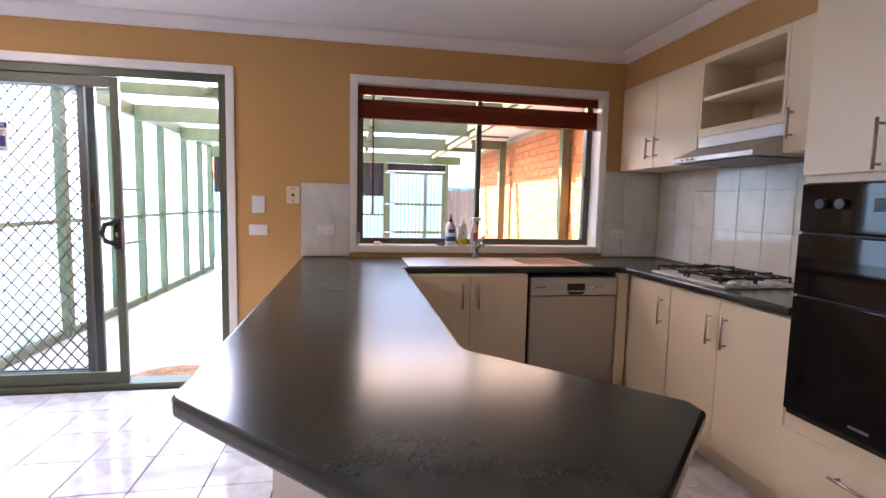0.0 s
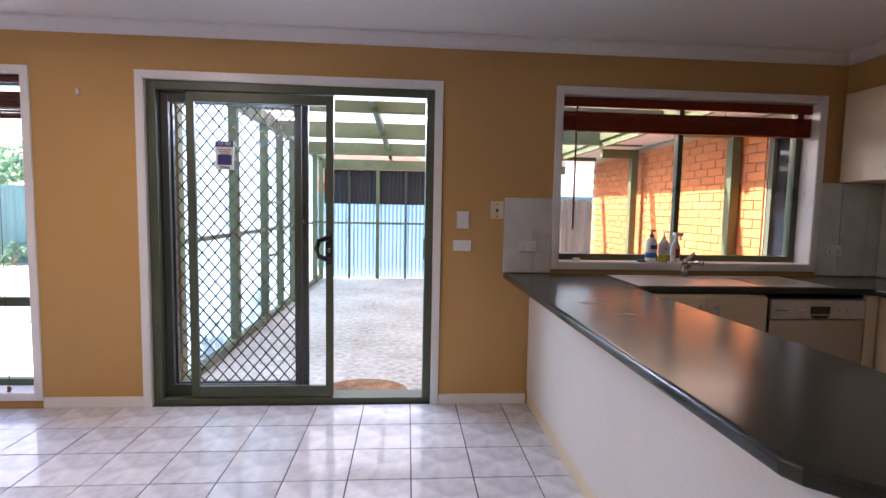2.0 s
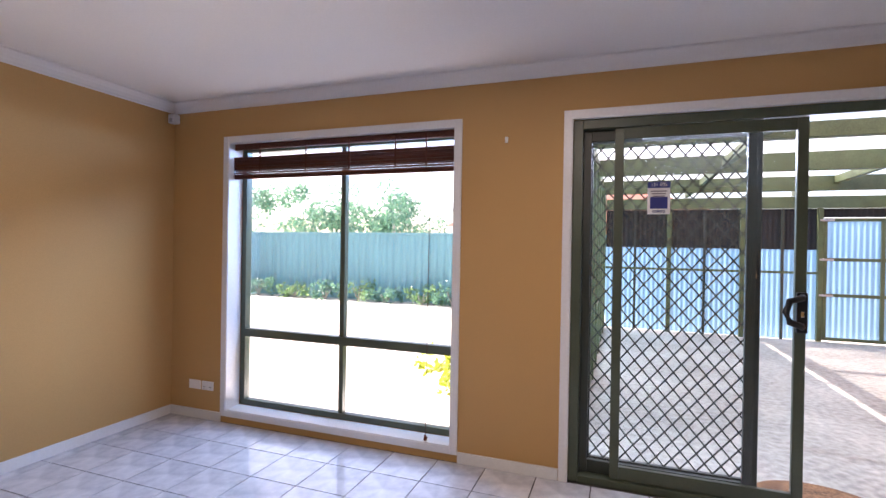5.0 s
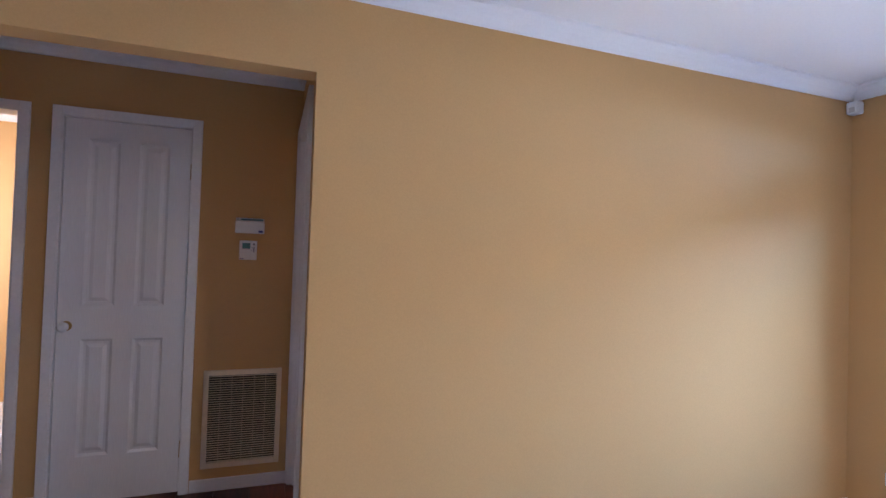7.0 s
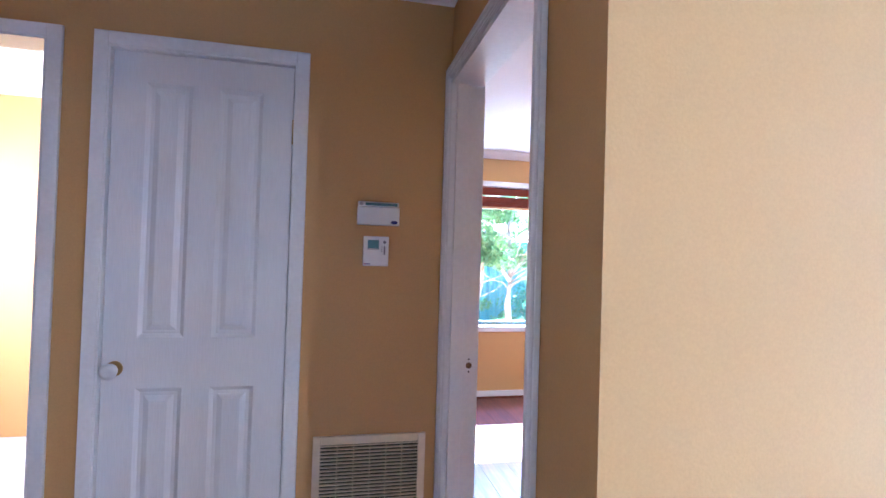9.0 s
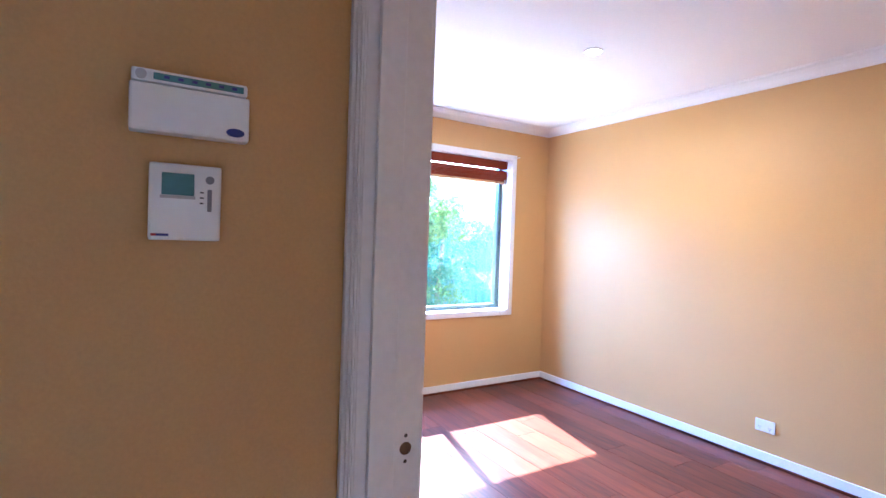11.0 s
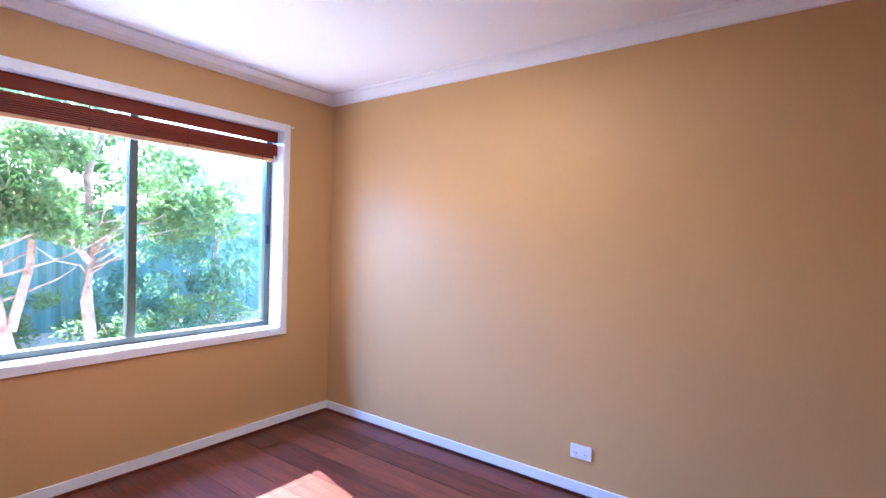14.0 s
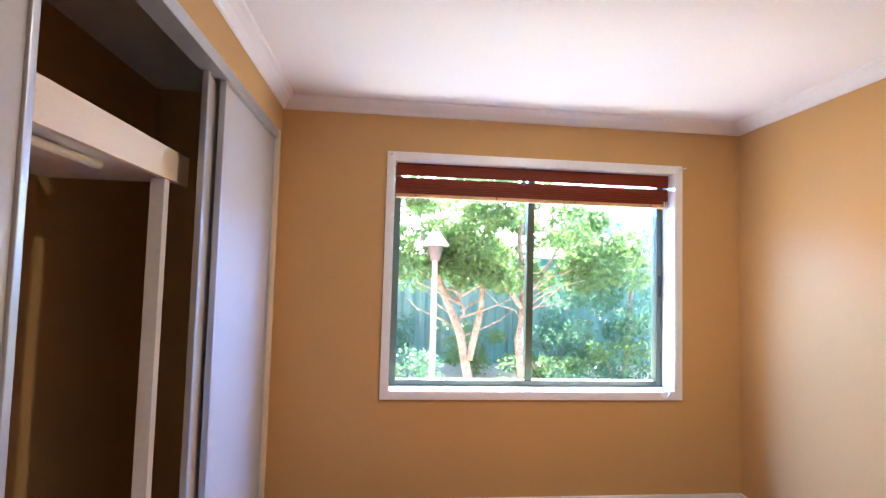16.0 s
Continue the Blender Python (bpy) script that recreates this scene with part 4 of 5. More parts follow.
f = lathe(bmesh.new(), 1.655, 0.065, [(0.015, SILL + 0.17), (0.015, SILL + 0.185)])
bx(f, (1.637, 0.045, SILL + 0.183), (1.700, 0.085, SILL + 0.205), 0.006)
bx(f, (1.686, 0.058, SILL + 0.150), (1.694, 0.072, SILL + 0.184), 0.003)
part("trigger_head", f, PLASTIC, b3)
so = thing("soap_piece", (0.95, 0.05, SILL), "small white soap piece on the window sill", "soap")
part("bar", cube((0.915, 0.03, SILL), (0.965, 0.065, SILL + 0.022), 0.008), PLASTIC, so)
so = thing("sponge_holder", (0.815, 0.06, SILL), "small pale pink holder in the window corner", "holder")
part("block", cube((0.799, 0.04, SILL), (0.817, 0.08, SILL + 0.085), 0.006), WARD, so)
so = thing("sink_plug", (1.40, 0.04, SILL), "black rubber sink plug on the sill", "plug")
part("disc", lathe(bmesh.new(), 1.40, 0.04, [(0.030, SILL), (0.032, SILL + 0.006), (0.018, SILL + 0.014)]), BLACK, so)


# ---- plates, switches and the hall wall ----
def plate(name, label, category, a, b, rockers, axis="y", material=None):
    """A wall plate; rockers are (u, z, w, h) raised bits."""
    p = thing(name, ((a[0] + b[0]) / 2, (a[1] + b[1]) / 2, min(a[2], b[2])), label, category)
    part("face_plate", cube(a, b, 0.003), material or PLASTIC, p)
    for u, z, w, h, mt in rockers:
        if axis == "y":
            y = min(a[1], b[1])
            part("switch" if mt is PLASTIC else "slot", cube((u - w / 2, y - 0.003, z - h / 2), (u + w / 2, y + 0.0005, z + h / 2), 0.0008), mt, p)
        else:
            x = max(a[0], b[0])
            part("switch" if mt is PLASTIC else "slot", cube((x - 0.0005, u - w / 2, z - h / 2), (x + 0.003, u + w / 2, z + h / 2), 0.0008), mt, p)
    return p


def socket_bits(cx, cz, s=1.0):
    out = []
    for d in (-0.029, 0.029):
        out += [(cx + d - 0.006, cz - 0.008, 0.0022, 0.008, BLACK), (cx + d + 0.006, cz - 0.008, 0.0022, 0.008, BLACK), (cx + d, cz - 0.020, 0.0022, 0.007, BLACK), (cx + d * 0.55, cz + 0.020, 0.010, 0.014, PLASTIC)]
    return out


plate("light_switch", "white upright double light switch plate", "light switch", (0.104, -0.010, 1.192), (0.186, -0.001, 1.309), [(0.145, 1.265, 0.012, 0.018, PLASTIC), (0.145, 1.235, 0.012, 0.018, PLASTIC)])
plate("light_switch", "white flat double light switch plate", "light switch", (0.082, -0.010, 1.044), (0.202, -0.001, 1.116), [(0.125, 1.08, 0.012, 0.02, PLASTIC), (0.16, 1.08, 0.012, 0.02, PLASTIC)])
plate("phone_socket", "cream phone wall plate with two slots", "phone socket", (0.327, -0.016, 1.262), (0.414, -0.001, 1.378), [(0.37, 1.36, 0.008, 0.008, BLACK), (0.37, 1.318, 0.016, 0.018, BLACK), (0.37, 1.278, 0.008, 0.008, BLACK)], material=VENTC)
plate("power_point", "white double power point on the wall tiles", "power point", (0.526, -0.019, 1.046), (0.642, -0.0105, 1.118), socket_bits(0.584, 1.082))
plate("power_point", "white double power point beside the kitchen window", "power point", (2.70, -0.019, 1.046), (2.816, -0.0105, 1.118), socket_bits(2.758, 1.082))
plate("power_point", "white double power point low on the dining wall", "power point", (-4.585, -0.010, 0.222), (-4.475, -0.001, 0.290), socket_bits(-4.53, 0.256))
plate("aerial_socket", "white aerial plate low on the dining wall", "wall plate", (-4.71, -0.010, 0.222), (-4.60, -0.001, 0.290), [(-4.655, 0.256, 0.012, 0.012, PLASTIC)])
plate("power_point", "white double power point low on the bedroom wall", "power point", (-6.83, -0.010, 0.195), (-6.715, -0.001, 0.268), socket_bits(-6.772, 0.232))
hk = thing("wall_hook", (-2.246, -0.01, 1.97), "small white adhesive hook on the wall", "hook")
part("hook_plate", cube((-2.256, -0.012, 1.975), (-2.238, -0.001, 2.012), 0.003), PLASTIC, hk)
se = thing("motion_sensor_box", (-4.86, -0.05, 2.27), "small white alarm detector in the ceiling corner", "alarm sensor")
part("housing", cube((-4.895, -0.075, 2.262), (-4.835, -0.012, 2.335), 0.012), PLASTIC, se)
part("lens_window", cube((-4.878, -0.078, 2.27), (-4.848, -0.0745, 2.30), 0.002), WARD, se)

ac = thing("air_conditioner_control", (-6.07, -3.285, 1.47), "white wall control panel with a flap and blue badge", "control panel")
part("housing", cube((-6.079, -3.364, 1.470), (-6.050, -3.206, 1.5375), 0.004), PLASTIC, ac)
tpb = part("top_strip", cube((-6.079, -3.362, 1.5395), (-6.053, -3.209, 1.558), 0.004), PLASTIC, ac)
part("button_strip", cube((-6.0535, -3.335, 1.5435), (-6.0515, -3.215, 1.5535), 0.001), LCD, tpb, "blue-grey button strip")
for k in range(6):
    part("button_mark", cube((-6.0518, -3.322 + 0.018 * k, 1.5465), (-6.0508, -3.315 + 0.018 * k, 1.5505)), NAVY, tpb)
part("dial", tube(bmesh.new(), [(-6.0535, -3.350, 1.5485), (-6.0505, -3.350, 1.5485)], 0.007, 14), WARD, tpb)
f = tube(bmesh.new(), [(-6.0505, -3.226, 1.482), (-6.0485, -3.226, 1.482)], 0.0065, 18)
for v in f.verts:
    v.co.y = -3.226 + (v.co.y + 3.226) * 2.0
part("badge", f, NAVY, ac, "blue oval badge")
th = thing("thermostat", (-6.07, -3.29, 1.315), "white heating thermostat with a small grey screen", "thermostat")
part("housing", cube((-6.079, -3.338, 1.316), (-6.055, -3.243, 1.428), 0.004), PLASTIC, th)
part("screen", cube((-6.0555, -3.322, 1.382), (-6.0535, -3.280, 1.414), 0.001), LCD, th, "grey-green display")
part("screen_rim", cube((-6.0555, -3.324, 1.377), (-6.0540, -3.278, 1.3815), 0.0005), WARD, th)
part("button", tube(bmesh.new(), [(-6.0555, -3.259, 1.407), (-6.0525, -3.259, 1.407)], 0.006, 14), GREYP, th)
part("slider", cube((-6.0555, -3.262, 1.36), (-6.0530, -3.256, 1.393), 0.001), GREYP, th)
for z in (1.372, 1.380, 1.388):
    part("tick_mark", cube((-6.0555, -3.272, z - 0.001), (-6.0543, -3.267, z + 0.001)), BLACK, th)
part("logo", cube((-6.0555, -3.334, 1.322), (-6.0543, -3.312, 1.3255)), NAVY, th)
part("logo_dot", cube((-6.0557, -3.3345, 1.322), (-6.0541, -3.328, 1.3255)), REDP, th)

gv = thing("return_air_grille", (-6.07, -3.29, 0.12), "cream metal return air grille with a dark filter", "air grille")
f = bmesh.new()
GY0, GY1, GZ0, GZ1 = -3.497, -3.078, 0.130, 0.682
for p, q in (((GY0, GZ0), (GY0 + 0.028, GZ1)), ((GY1 - 0.028, GZ0), (GY1, GZ1)), ((GY0 + 0.028, GZ1 - 0.03), (GY1 - 0.028, GZ1)), ((GY0 + 0.028, GZ0), (GY1 - 0.028, GZ0 + 0.03))):
    bx(f, (-6.079, p[0], p[1]), (-6.064, q[0], q[1]), 0.003)
part("frame", f, VENTC, gv)
part("backing", cube((-6.0795, GY0 + 0.02, GZ0 + 0.02), (-6.0775, GY1 - 0.02, GZ1 - 0.02)), DARKV, gv, "dark filter backing")
n = 38
for k in range(n):
    z = GZ0 + 0.036 + (GZ1 - GZ0 - 0.072) * k / (n - 1)
    part("slat", cube((-6.0755, GY0 + 0.028, z - 0.0016), (-6.066, GY1 - 0.028, z + 0.0016)), VENTC, gv)
for k in range(5):
    y = GY0 + 0.028 + (GY1 - GY0 - 0.056) * (k + 1) / 6
    part("divider", cube((-6.0768, y - 0.0015, GZ0 + 0.03), (-6.0758, y + 0.0015, GZ1 - 0.03)), VENTC, gv)


def panel_door(name, x, y0, y1, z0, z1, label, facing=1):
    d = thing(name, (x, (y0 + y1) / 2, z0), label, "door", kind="structure")
    holes = []
    w = y1 - y0
    cols = ((y0 + 0.105, y0 + w / 2 - 0.045), (y0 + w / 2 + 0.045, y1 - 0.105))
    rows = ((z0 + 0.24, z0 + 0.86), (z0 + 1.035, z0 + 1.925))
    bm = bmesh.new()
    us, zs = sorted({y0, y1, *[c for p in cols for c in p]}), sorted({z0, z1, *[c for p in rows for c in p]})
    for i in range(len(us) - 1):
        for k in range(len(zs) - 1):
            if (us[i], us[i + 1]) in cols and (zs[k], zs[k + 1]) in rows:
                a, b, c, e = us[i], us[i + 1], zs[k], zs[k + 1]
                loops = []
                for inset, dx in ((0, 0), (0.014, -0.009), (0.026, -0.009), (0.045, -0.001)):
                    loops.append([bm.verts.new((x + dx, yy, zz)) for yy, zz in ((a + inset, c + inset), (b - inset, c + inset), (b - inset, e - inset), (a + inset, e - inset))])
                for l0, l1 in zip(loops, loops[1:]):
                    for q in range(4):
                        bm.faces.new((l0[q], l0[(q + 1) % 4], l1[(q + 1) % 4], l1[q]))
                bm.faces.new(loops[-1])
            else:
                bm.faces.new([bm.verts.new((x, yy, zz)) for yy, zz in ((us[i], zs[k]), (us[i + 1], zs[k]), (us[i + 1], zs[k + 1]), (us[i], zs[k + 1]))])
    bmesh.ops.remove_doubles(bm, verts=bm.verts, dist=1e-5)
    bmesh.ops.recalc_face_normals(bm, faces=bm.faces)
    bx(bm, (x - 0.038, y0, z0), (x - 0.0105, y1, z1))
    for a, b in (((y0, z0), (y0 + 0.002, z1)), ((y1 - 0.002, z0), (y1, z1)), ((y0, z1 - 0.002), (y1, z1))):
        bx(bm, (x - 0.0105, a[0], a[1]), (x - 0.0002, b[0], b[1]))
    part("panel", bm, DOORW, d)
    return d


hd = panel_door("door_2", -6.088, -4.205, -3.609, 0.012, 2.040, "white four-panel cupboard door, closed")
k = tube(bmesh.new(), [(-6.088, -4.163, 0.943), (-6.080, -4.163, 0.943)], 0.026, 20)
part("rose", k, BRASS, hd, "brass knob rose")
part("knob", tube(bmesh.new(), [(-6.080, -4.163, 0.943), (-6.060, -4.163, 0.943), (-6.050, -4.163, 0.943), (-6.030, -4.163, 0.943), (-6.022, -4.163, 0.943)], [0.010, 0.012, 0.024, 0.027, 0.014], 20), PLASTIC, hd, "white round knob")
for z in (0.25, 1.80):
    part("hinge", tube(bmesh.new(), [(-6.080, -3.604, z - 0.045), (-6.080, -3.604, z + 0.045)], 0.006, 10), BRASS, hd, "brass hinge")
sp = thing("strike_plate", (-6.036, -2.925, 0.91), "worn strike hole in the white door jamb", "strike plate")
f = tube(bmesh.new(), [(-6.0368, -2.922, 0.942), (-6.0360, -2.922, 0.942)], 0.012, 18)
part("hole", f, MATM, sp, "brown bare timber hole")
for z in (0.918, 0.966):
    part("screw_hole", tube(bmesh.new(), [(-6.0368, -2.922, z), (-6.0360, -2.922, z)], 0.0035, 10), BLACK, sp)
# laundry seen through its doorway
struct("floor_laundry", cube((-8.25, -6.2, -0.010), (-6.135, -3.76, 0.001)), TILE, "white tiled laundry floor", "floor")
ld = thing("door_3", (-6.5, -5.19, 0.01), "white laundry door standing open", "door", kind="structure")
part("panel", cube((-6.96, -5.215, 0.012), (-6.20, -5.178, 2.04), 0.003), DOORW, ld)
part("knob", tube(bmesh.new(), [(-6.90, -5.178, 0.95), (-6.90, -5.15, 0.95), (-6.90, -5.12, 0.95)], [0.010, 0.024, 0.018], 16), PLASTIC, ld)
# unseen window and lamp, added so the laundry reads bright through its doorway
g = struct("window_4", cube((-7.9, -6.26, 1.0), (-6.6, -6.255, 2.0)), GLASS, "unseen laundry window pane, added to light the room", "window")
g.visible_shadow = False
window_fill("sky_light_laundry", (-7.25, -6.30, 1.5), (-7.25, -4, 1.0), 1.2, 0.9, 8, (1.0, 0.95, 0.88))

# ---- bedroom ----
wr = thing("built_in_wardrobe", (-7.5, -3.0, 0), "built-in wardrobe with pale sliding doors, one open", "wardrobe")
part("jamb", cube((-8.738, -2.985, 0), (-8.700, -2.892, 2.188), 0.002), VENTC, wr, "cream timber jamb")
part("jamb", cube((-6.240, -2.985, 0), (-6.202, -2.892, 2.188), 0.002), VENTC, wr, "cream timber jamb")
part("top_track", cube((-8.698, -2.980, 2.135), (-6.242, -2.898, 2.186), 0.003), SILVER, wr, "grey metal top track")
part("bottom_track", cube((-8.698, -2.980, 0.0), (-6.242, -2.900, 0.012), 0.002), SILVER, wr)


def ward_door(x0, x1, y):
    d = part("sliding_door", cube((x0 + 0.022, y + 0.006, 0.03), (x1 - 0.022, y + 0.016, 2.13)), WARD, wr, "pale vinyl sliding door")
    for a, b in (((x0, 0.016), (x0 + 0.022, 2.134)), ((x1 - 0.022, 0.016), (x1, 2.134))):
        part("stile", cube((a[0], y, a[1]), (b[0], y + 0.024, b[1]), 0.003), SILVER, d, "silver metal edge")
    return d


ward_door(-8.695, -7.86, -2.934)
ward_door(-8.62, -7.77, -2.968)
ward_door(-6.85, -6.245, -2.934)
part("shelf_board", cube((-7.90, -3.58, 1.72), (-6.25, -3.071, 1.738)), WHITE, wr)
part("shelf_front", cube((-7.90, -3.070, 1.705), (-6.25, -3.050, 1.82), 0.002), CREAM, wr, "cream shelf front board")
part("hanging_rail", tube(bmesh.new(), [(-7.50, -3.16, 1.70), (-6.25, -3.16, 1.70)], 0.014, 12), VENTC, wr)
part("divider", cube((-7.752, -3.105, 0.031), (-7.714, -3.055, 1.704), 0.002), WHITE, wr, "white upright shelf divider")
part("floor_board", cube((-8.69, -3.60, 0.0), (-6.25, -2.99, 0.03)), WARD, wr)
for x, y in ((-7.2, -1.2), (-1.93, -1.78)):
    dl = thing("downlight", (x, y, H - 0.02), "round white recessed ceiling downlight, switched on", "downlight")
    part("trim_ring", tube(bmesh.new(), [(x, y, H - 0.001), (x, y, H - 0.008)], [0.055, 0.050], 28), WHITE, dl)
    part("lamp_face", tube(bmesh.new(), [(x, y, H - 0.008), (x, y, H - 0.010)], [0.040, 0.038], 24), GLOW, dl, "glowing lamp face")
for y in (-2.262, -0.418):
    cr = thing("curtain_bracket", (-8.80, y, 2.10), "small white curtain wire hook at the window corner", "bracket", "curtain hooks")
    part("hook_plate", cube((-8.803, y - 0.009, 2.085), (-8.797, y + 0.009, 2.115), 0.002), PLASTIC, cr)
    part("pin", tube(bmesh.new(), [(-8.797, y, 2.100), (-8.775, y + 0.012, 2.102), (-8.770, y + 0.024, 2.106)], 0.004, 8), PLASTIC, cr)

# ---- patio ----
# side screen of posts, rails and translucent sheets
def corrugated(u0, u1, z0, z1, axis, p, amp=0.008, pitch=0.076):
    n = int((u1 - u0) / pitch * 4)
    vs, fs = [], []
    for i in range(n + 1):
        u = u0 + (u1 - u0) * i / n
        d = p + amp * math.sin(i * math.pi / 2)
        for z in (z0, z1):
            vs.append((d, u, z) if axis == "x" else (u, d, z))
        if i:
            fs.append((2 * i - 2, 2 * i, 2 * i + 1, 2 * i - 1))
    bm = bmesh.new()
    bv = [bm.verts.new(v) for v in vs]
    for q in fs:
        f = bm.faces.new([bv[k] for k in q])
        f.smooth = True
    return bm


ss = thing("patio_side_screen", (-1.9, 3.3, -0.06), "pale green framed patio screen with translucent sheeting", "screen wall")
posts = [0.45, 1.65, 2.65, 3.35, 4.05, 5.0, 5.8, 6.42]
for y in posts:
    part("post", cube((-1.925, y - 0.04, -0.06), (-1.845, y + 0.04, 2.25), 0.004), PGREEN, ss)
for a, b in zip(posts, posts[1:]):
    part("rail", cube((-1.905, a + 0.041, 1.02), (-1.865, b - 0.041, 1.06), 0.003), PGREEN, ss)
    part("bottom_rail", cube((-1.92, a + 0.041, -0.06), (-1.86, b - 0.041, 0.02), 0.003), PGREEN, ss)
    part("sheet", corrugated(a, b, 0.0, 2.22, "x", -1.945), SIDESH, ss)
part("top_beam", cube((-1.925, 0.26, 2.251), (-1.845, 6.47, 2.40), 0.004), PGREEN, ss)
for z in (0.72, 1.35):
    part("short_rail", cube((-1.845, 2.69, z), (-1.825, 3.31, z + 0.03), 0.003), PGREEN, ss)

es = thing("patio_end_screen", (0.5, 6.45, -0.06), "patio end screen of corrugated sheets on green posts", "screen wall")
for x in (-0.80, 0.31, 1.385, 2.625):
    part("post", cube((x - 0.035, 6.42, -0.06), (x + 0.035, 6.49, 2.06), 0.004), PGREEN, es)
for x in (-1.35, -0.25, 0.88):
    part("stud", cube((x - 0.02, 6.44, -0.06), (x + 0.02, 6.48, 2.06), 0.003), DKGREEN, es)
part("rail", cube((-1.84, 6.405, 1.01), (1.345, 6.419, 1.05), 0.003), PGREEN, es)
part("sheet", corrugated(-1.84, 1.40, -0.05, 1.40, "y", 6.51), SIDESH, es, "pale blue corrugated sheet")
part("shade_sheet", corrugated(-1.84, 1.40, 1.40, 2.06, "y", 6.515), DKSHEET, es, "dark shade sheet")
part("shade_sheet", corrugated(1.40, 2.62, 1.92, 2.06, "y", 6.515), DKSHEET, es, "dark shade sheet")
part("end_beam", cube((-1.84, 6.40, 2.061), (2.9, 6.49, 2.25), 0.004), PGREEN, es)

ga = thing("patio_gate", (2.0, 6.45, -0.04), "green framed patio gate with pale corrugated sheets, shut", "gate")
for x in (1.425, 2.165, 2.535):
    part("stile", cube((x, 6.43, -0.03), (x + 0.05, 6.47, 1.90), 0.004), PGREEN, ga)
for z in (-0.03, 0.66, 1.225, 1.85):
    for xa, xb in ((1.476, 2.164), (2.216, 2.534)):
        part("rail", cube((xa, 6.432, z), (xb, 6.468, z + 0.05), 0.003), PGREEN, ga)
part("sheet", corrugated(1.43, 2.58, 0.0, 1.87, "y", 6.485), SIDESH, ga, "pale blue corrugated sheet")
for z in (0.66, 1.225, 1.85):
    strap = cube((1.372, 6.412, z + 0.006), (1.56, 6.4195, z + 0.036), 0.002)
    tube(strap, [(1.422, 6.416, z), (1.422, 6.416, z + 0.045)], 0.008, 8)
    part("hinge", strap, SILVER, ga, "pale metal strap hinge")
pf = thing("paling_fence", (3.6, 8.0, -0.1), "weathered grey timber paling fence beyond the gate", "fence")
for k in range(22):
    part("paling", cube((2.35 + 0.115 * k, 8.0 + 0.012 * (k % 2), -0.1), (2.455 + 0.115 * k, 8.018 + 0.012 * (k % 2), 1.60 + 0.02 * math.sin(k * 2.1)), 0.002), PALING, pf)
for z in (0.3, 1.3):
    part("rail", cube((2.35, 8.032, z), (4.88, 8.07, z + 0.07), 0.003), PALING, pf)

pr = thing("patio_roof", (0.5, 3.3, 2.2), "pale green timber patio roof with translucent sheets", "pergola")
for y, z in ((1.55, 2.22), (3.15, 2.20), (4.75, 2.16)):
    part("beam", cube((-1.84, y - 0.045, z), (2.86, y + 0.045, z + 0.19), 0.004), PGREEN, pr)
for x in (-0.55, 1.0, 2.3):
    part("rafter", cube((x - 0.03, 0.26, 2.252), (x + 0.03, 6.39, 2.345), 0.004), PGREEN, pr)
part("ledger", cube((-1.84, 0.245, 2.20), (2.86, 0.29, 2.40), 0.004), PGREEN, pr)
for y0, y1 in ((0.30, 2.2), (2.2, 4.2), (4.2, 6.55)):
    vs, fs = [], []
    n = 160
    for i in range(n + 1):
        x = -1.98 + 2.95 * i / n
        for y in (y0, y1 + 0.03):
            vs.append((x, y, 2.425 + 0.006 * math.sin(i * math.pi / 2)))
        if i:
            fs.append((2 * i - 2, 2 * i, 2 * i + 1, 2 * i - 1))
    bm = bmesh.new()
    bv = [bm.verts.new(v) for v in vs]
    for q in fs:
        bm.faces.new([bv[k] for k in q]).smooth = True
    part("roof_sheet", bm, ROOFSH, pr, "white translucent corrugated sheet")
# eave of the brick wing
struct("soffit_wing", cube((2.35, 0.30, 2.215), (3.35, 6.6, 2.235)), WHITE, "white eave lining of the brick wing", "soffit")
struct("fascia_wing", cube((2.30, 0.30, 2.17), (2.345, 6.6, 2.42)), PGREEN, "pale green eave board", "fascia")
for px, y in ((2.885, 1.30), (2.815, 3.25)):
    po = thing("patio_post", (px, y, -0.06), "pale green timber post beside the brick wall", "post", "patio posts")
    part("shaft", cube((px - 0.045, y - 0.045, -0.06), (px + 0.045, y + 0.045, 2.165), 0.005), PGREEN, po)
    part("cross_arm", cube((2.36, y - 0.035, 2.05), (px - 0.047, y + 0.035, 2.165), 0.004), PGREEN, po)
wall("wall_wing", "x", 2.962, 3.35, 0.241, 5.05, -0.1, 2.2, [(0.40, 0.94, 0.2, 2.05)], MORTAR, "brick wall of the house wing")
ww = thing("window_5", (3.0, 0.67, 0.2), "green aluminium window of the brick wing", "window", kind="structure")
f = bmesh.new()
for p, q in (((0.40, 0.2), (0.45, 2.05)), ((0.89, 0.2), (0.94, 2.05)), ((0.45, 0.2), (0.89, 0.26)), ((0.45, 1.99), (0.89, 2.05))):
    bx(f, (2.97, p[0], p[1]), (3.04, q[0], q[1]), 0.003)
part("window_frame", f, GREEN, ww)
part("pane", cube((3.0, 0.45, 0.26), (3.004, 0.89, 1.99)), BLACKG, ww, "dark reflecting glass pane")
dm = thing("door_mat", (-0.53, 0.48, -0.06), "half-round brown coir door mat on the patio", "door mat")
f = bmesh.new()
arc = [(-0.53 + 0.33 * math.cos(a), 0.36 + 0.26 * math.sin(a)) for a in [math.pi * k / 20 for k in range(21)]]
prism(f, arc, -0.0595, -0.040, 0.004)
part("coir", f, MATM, dm)


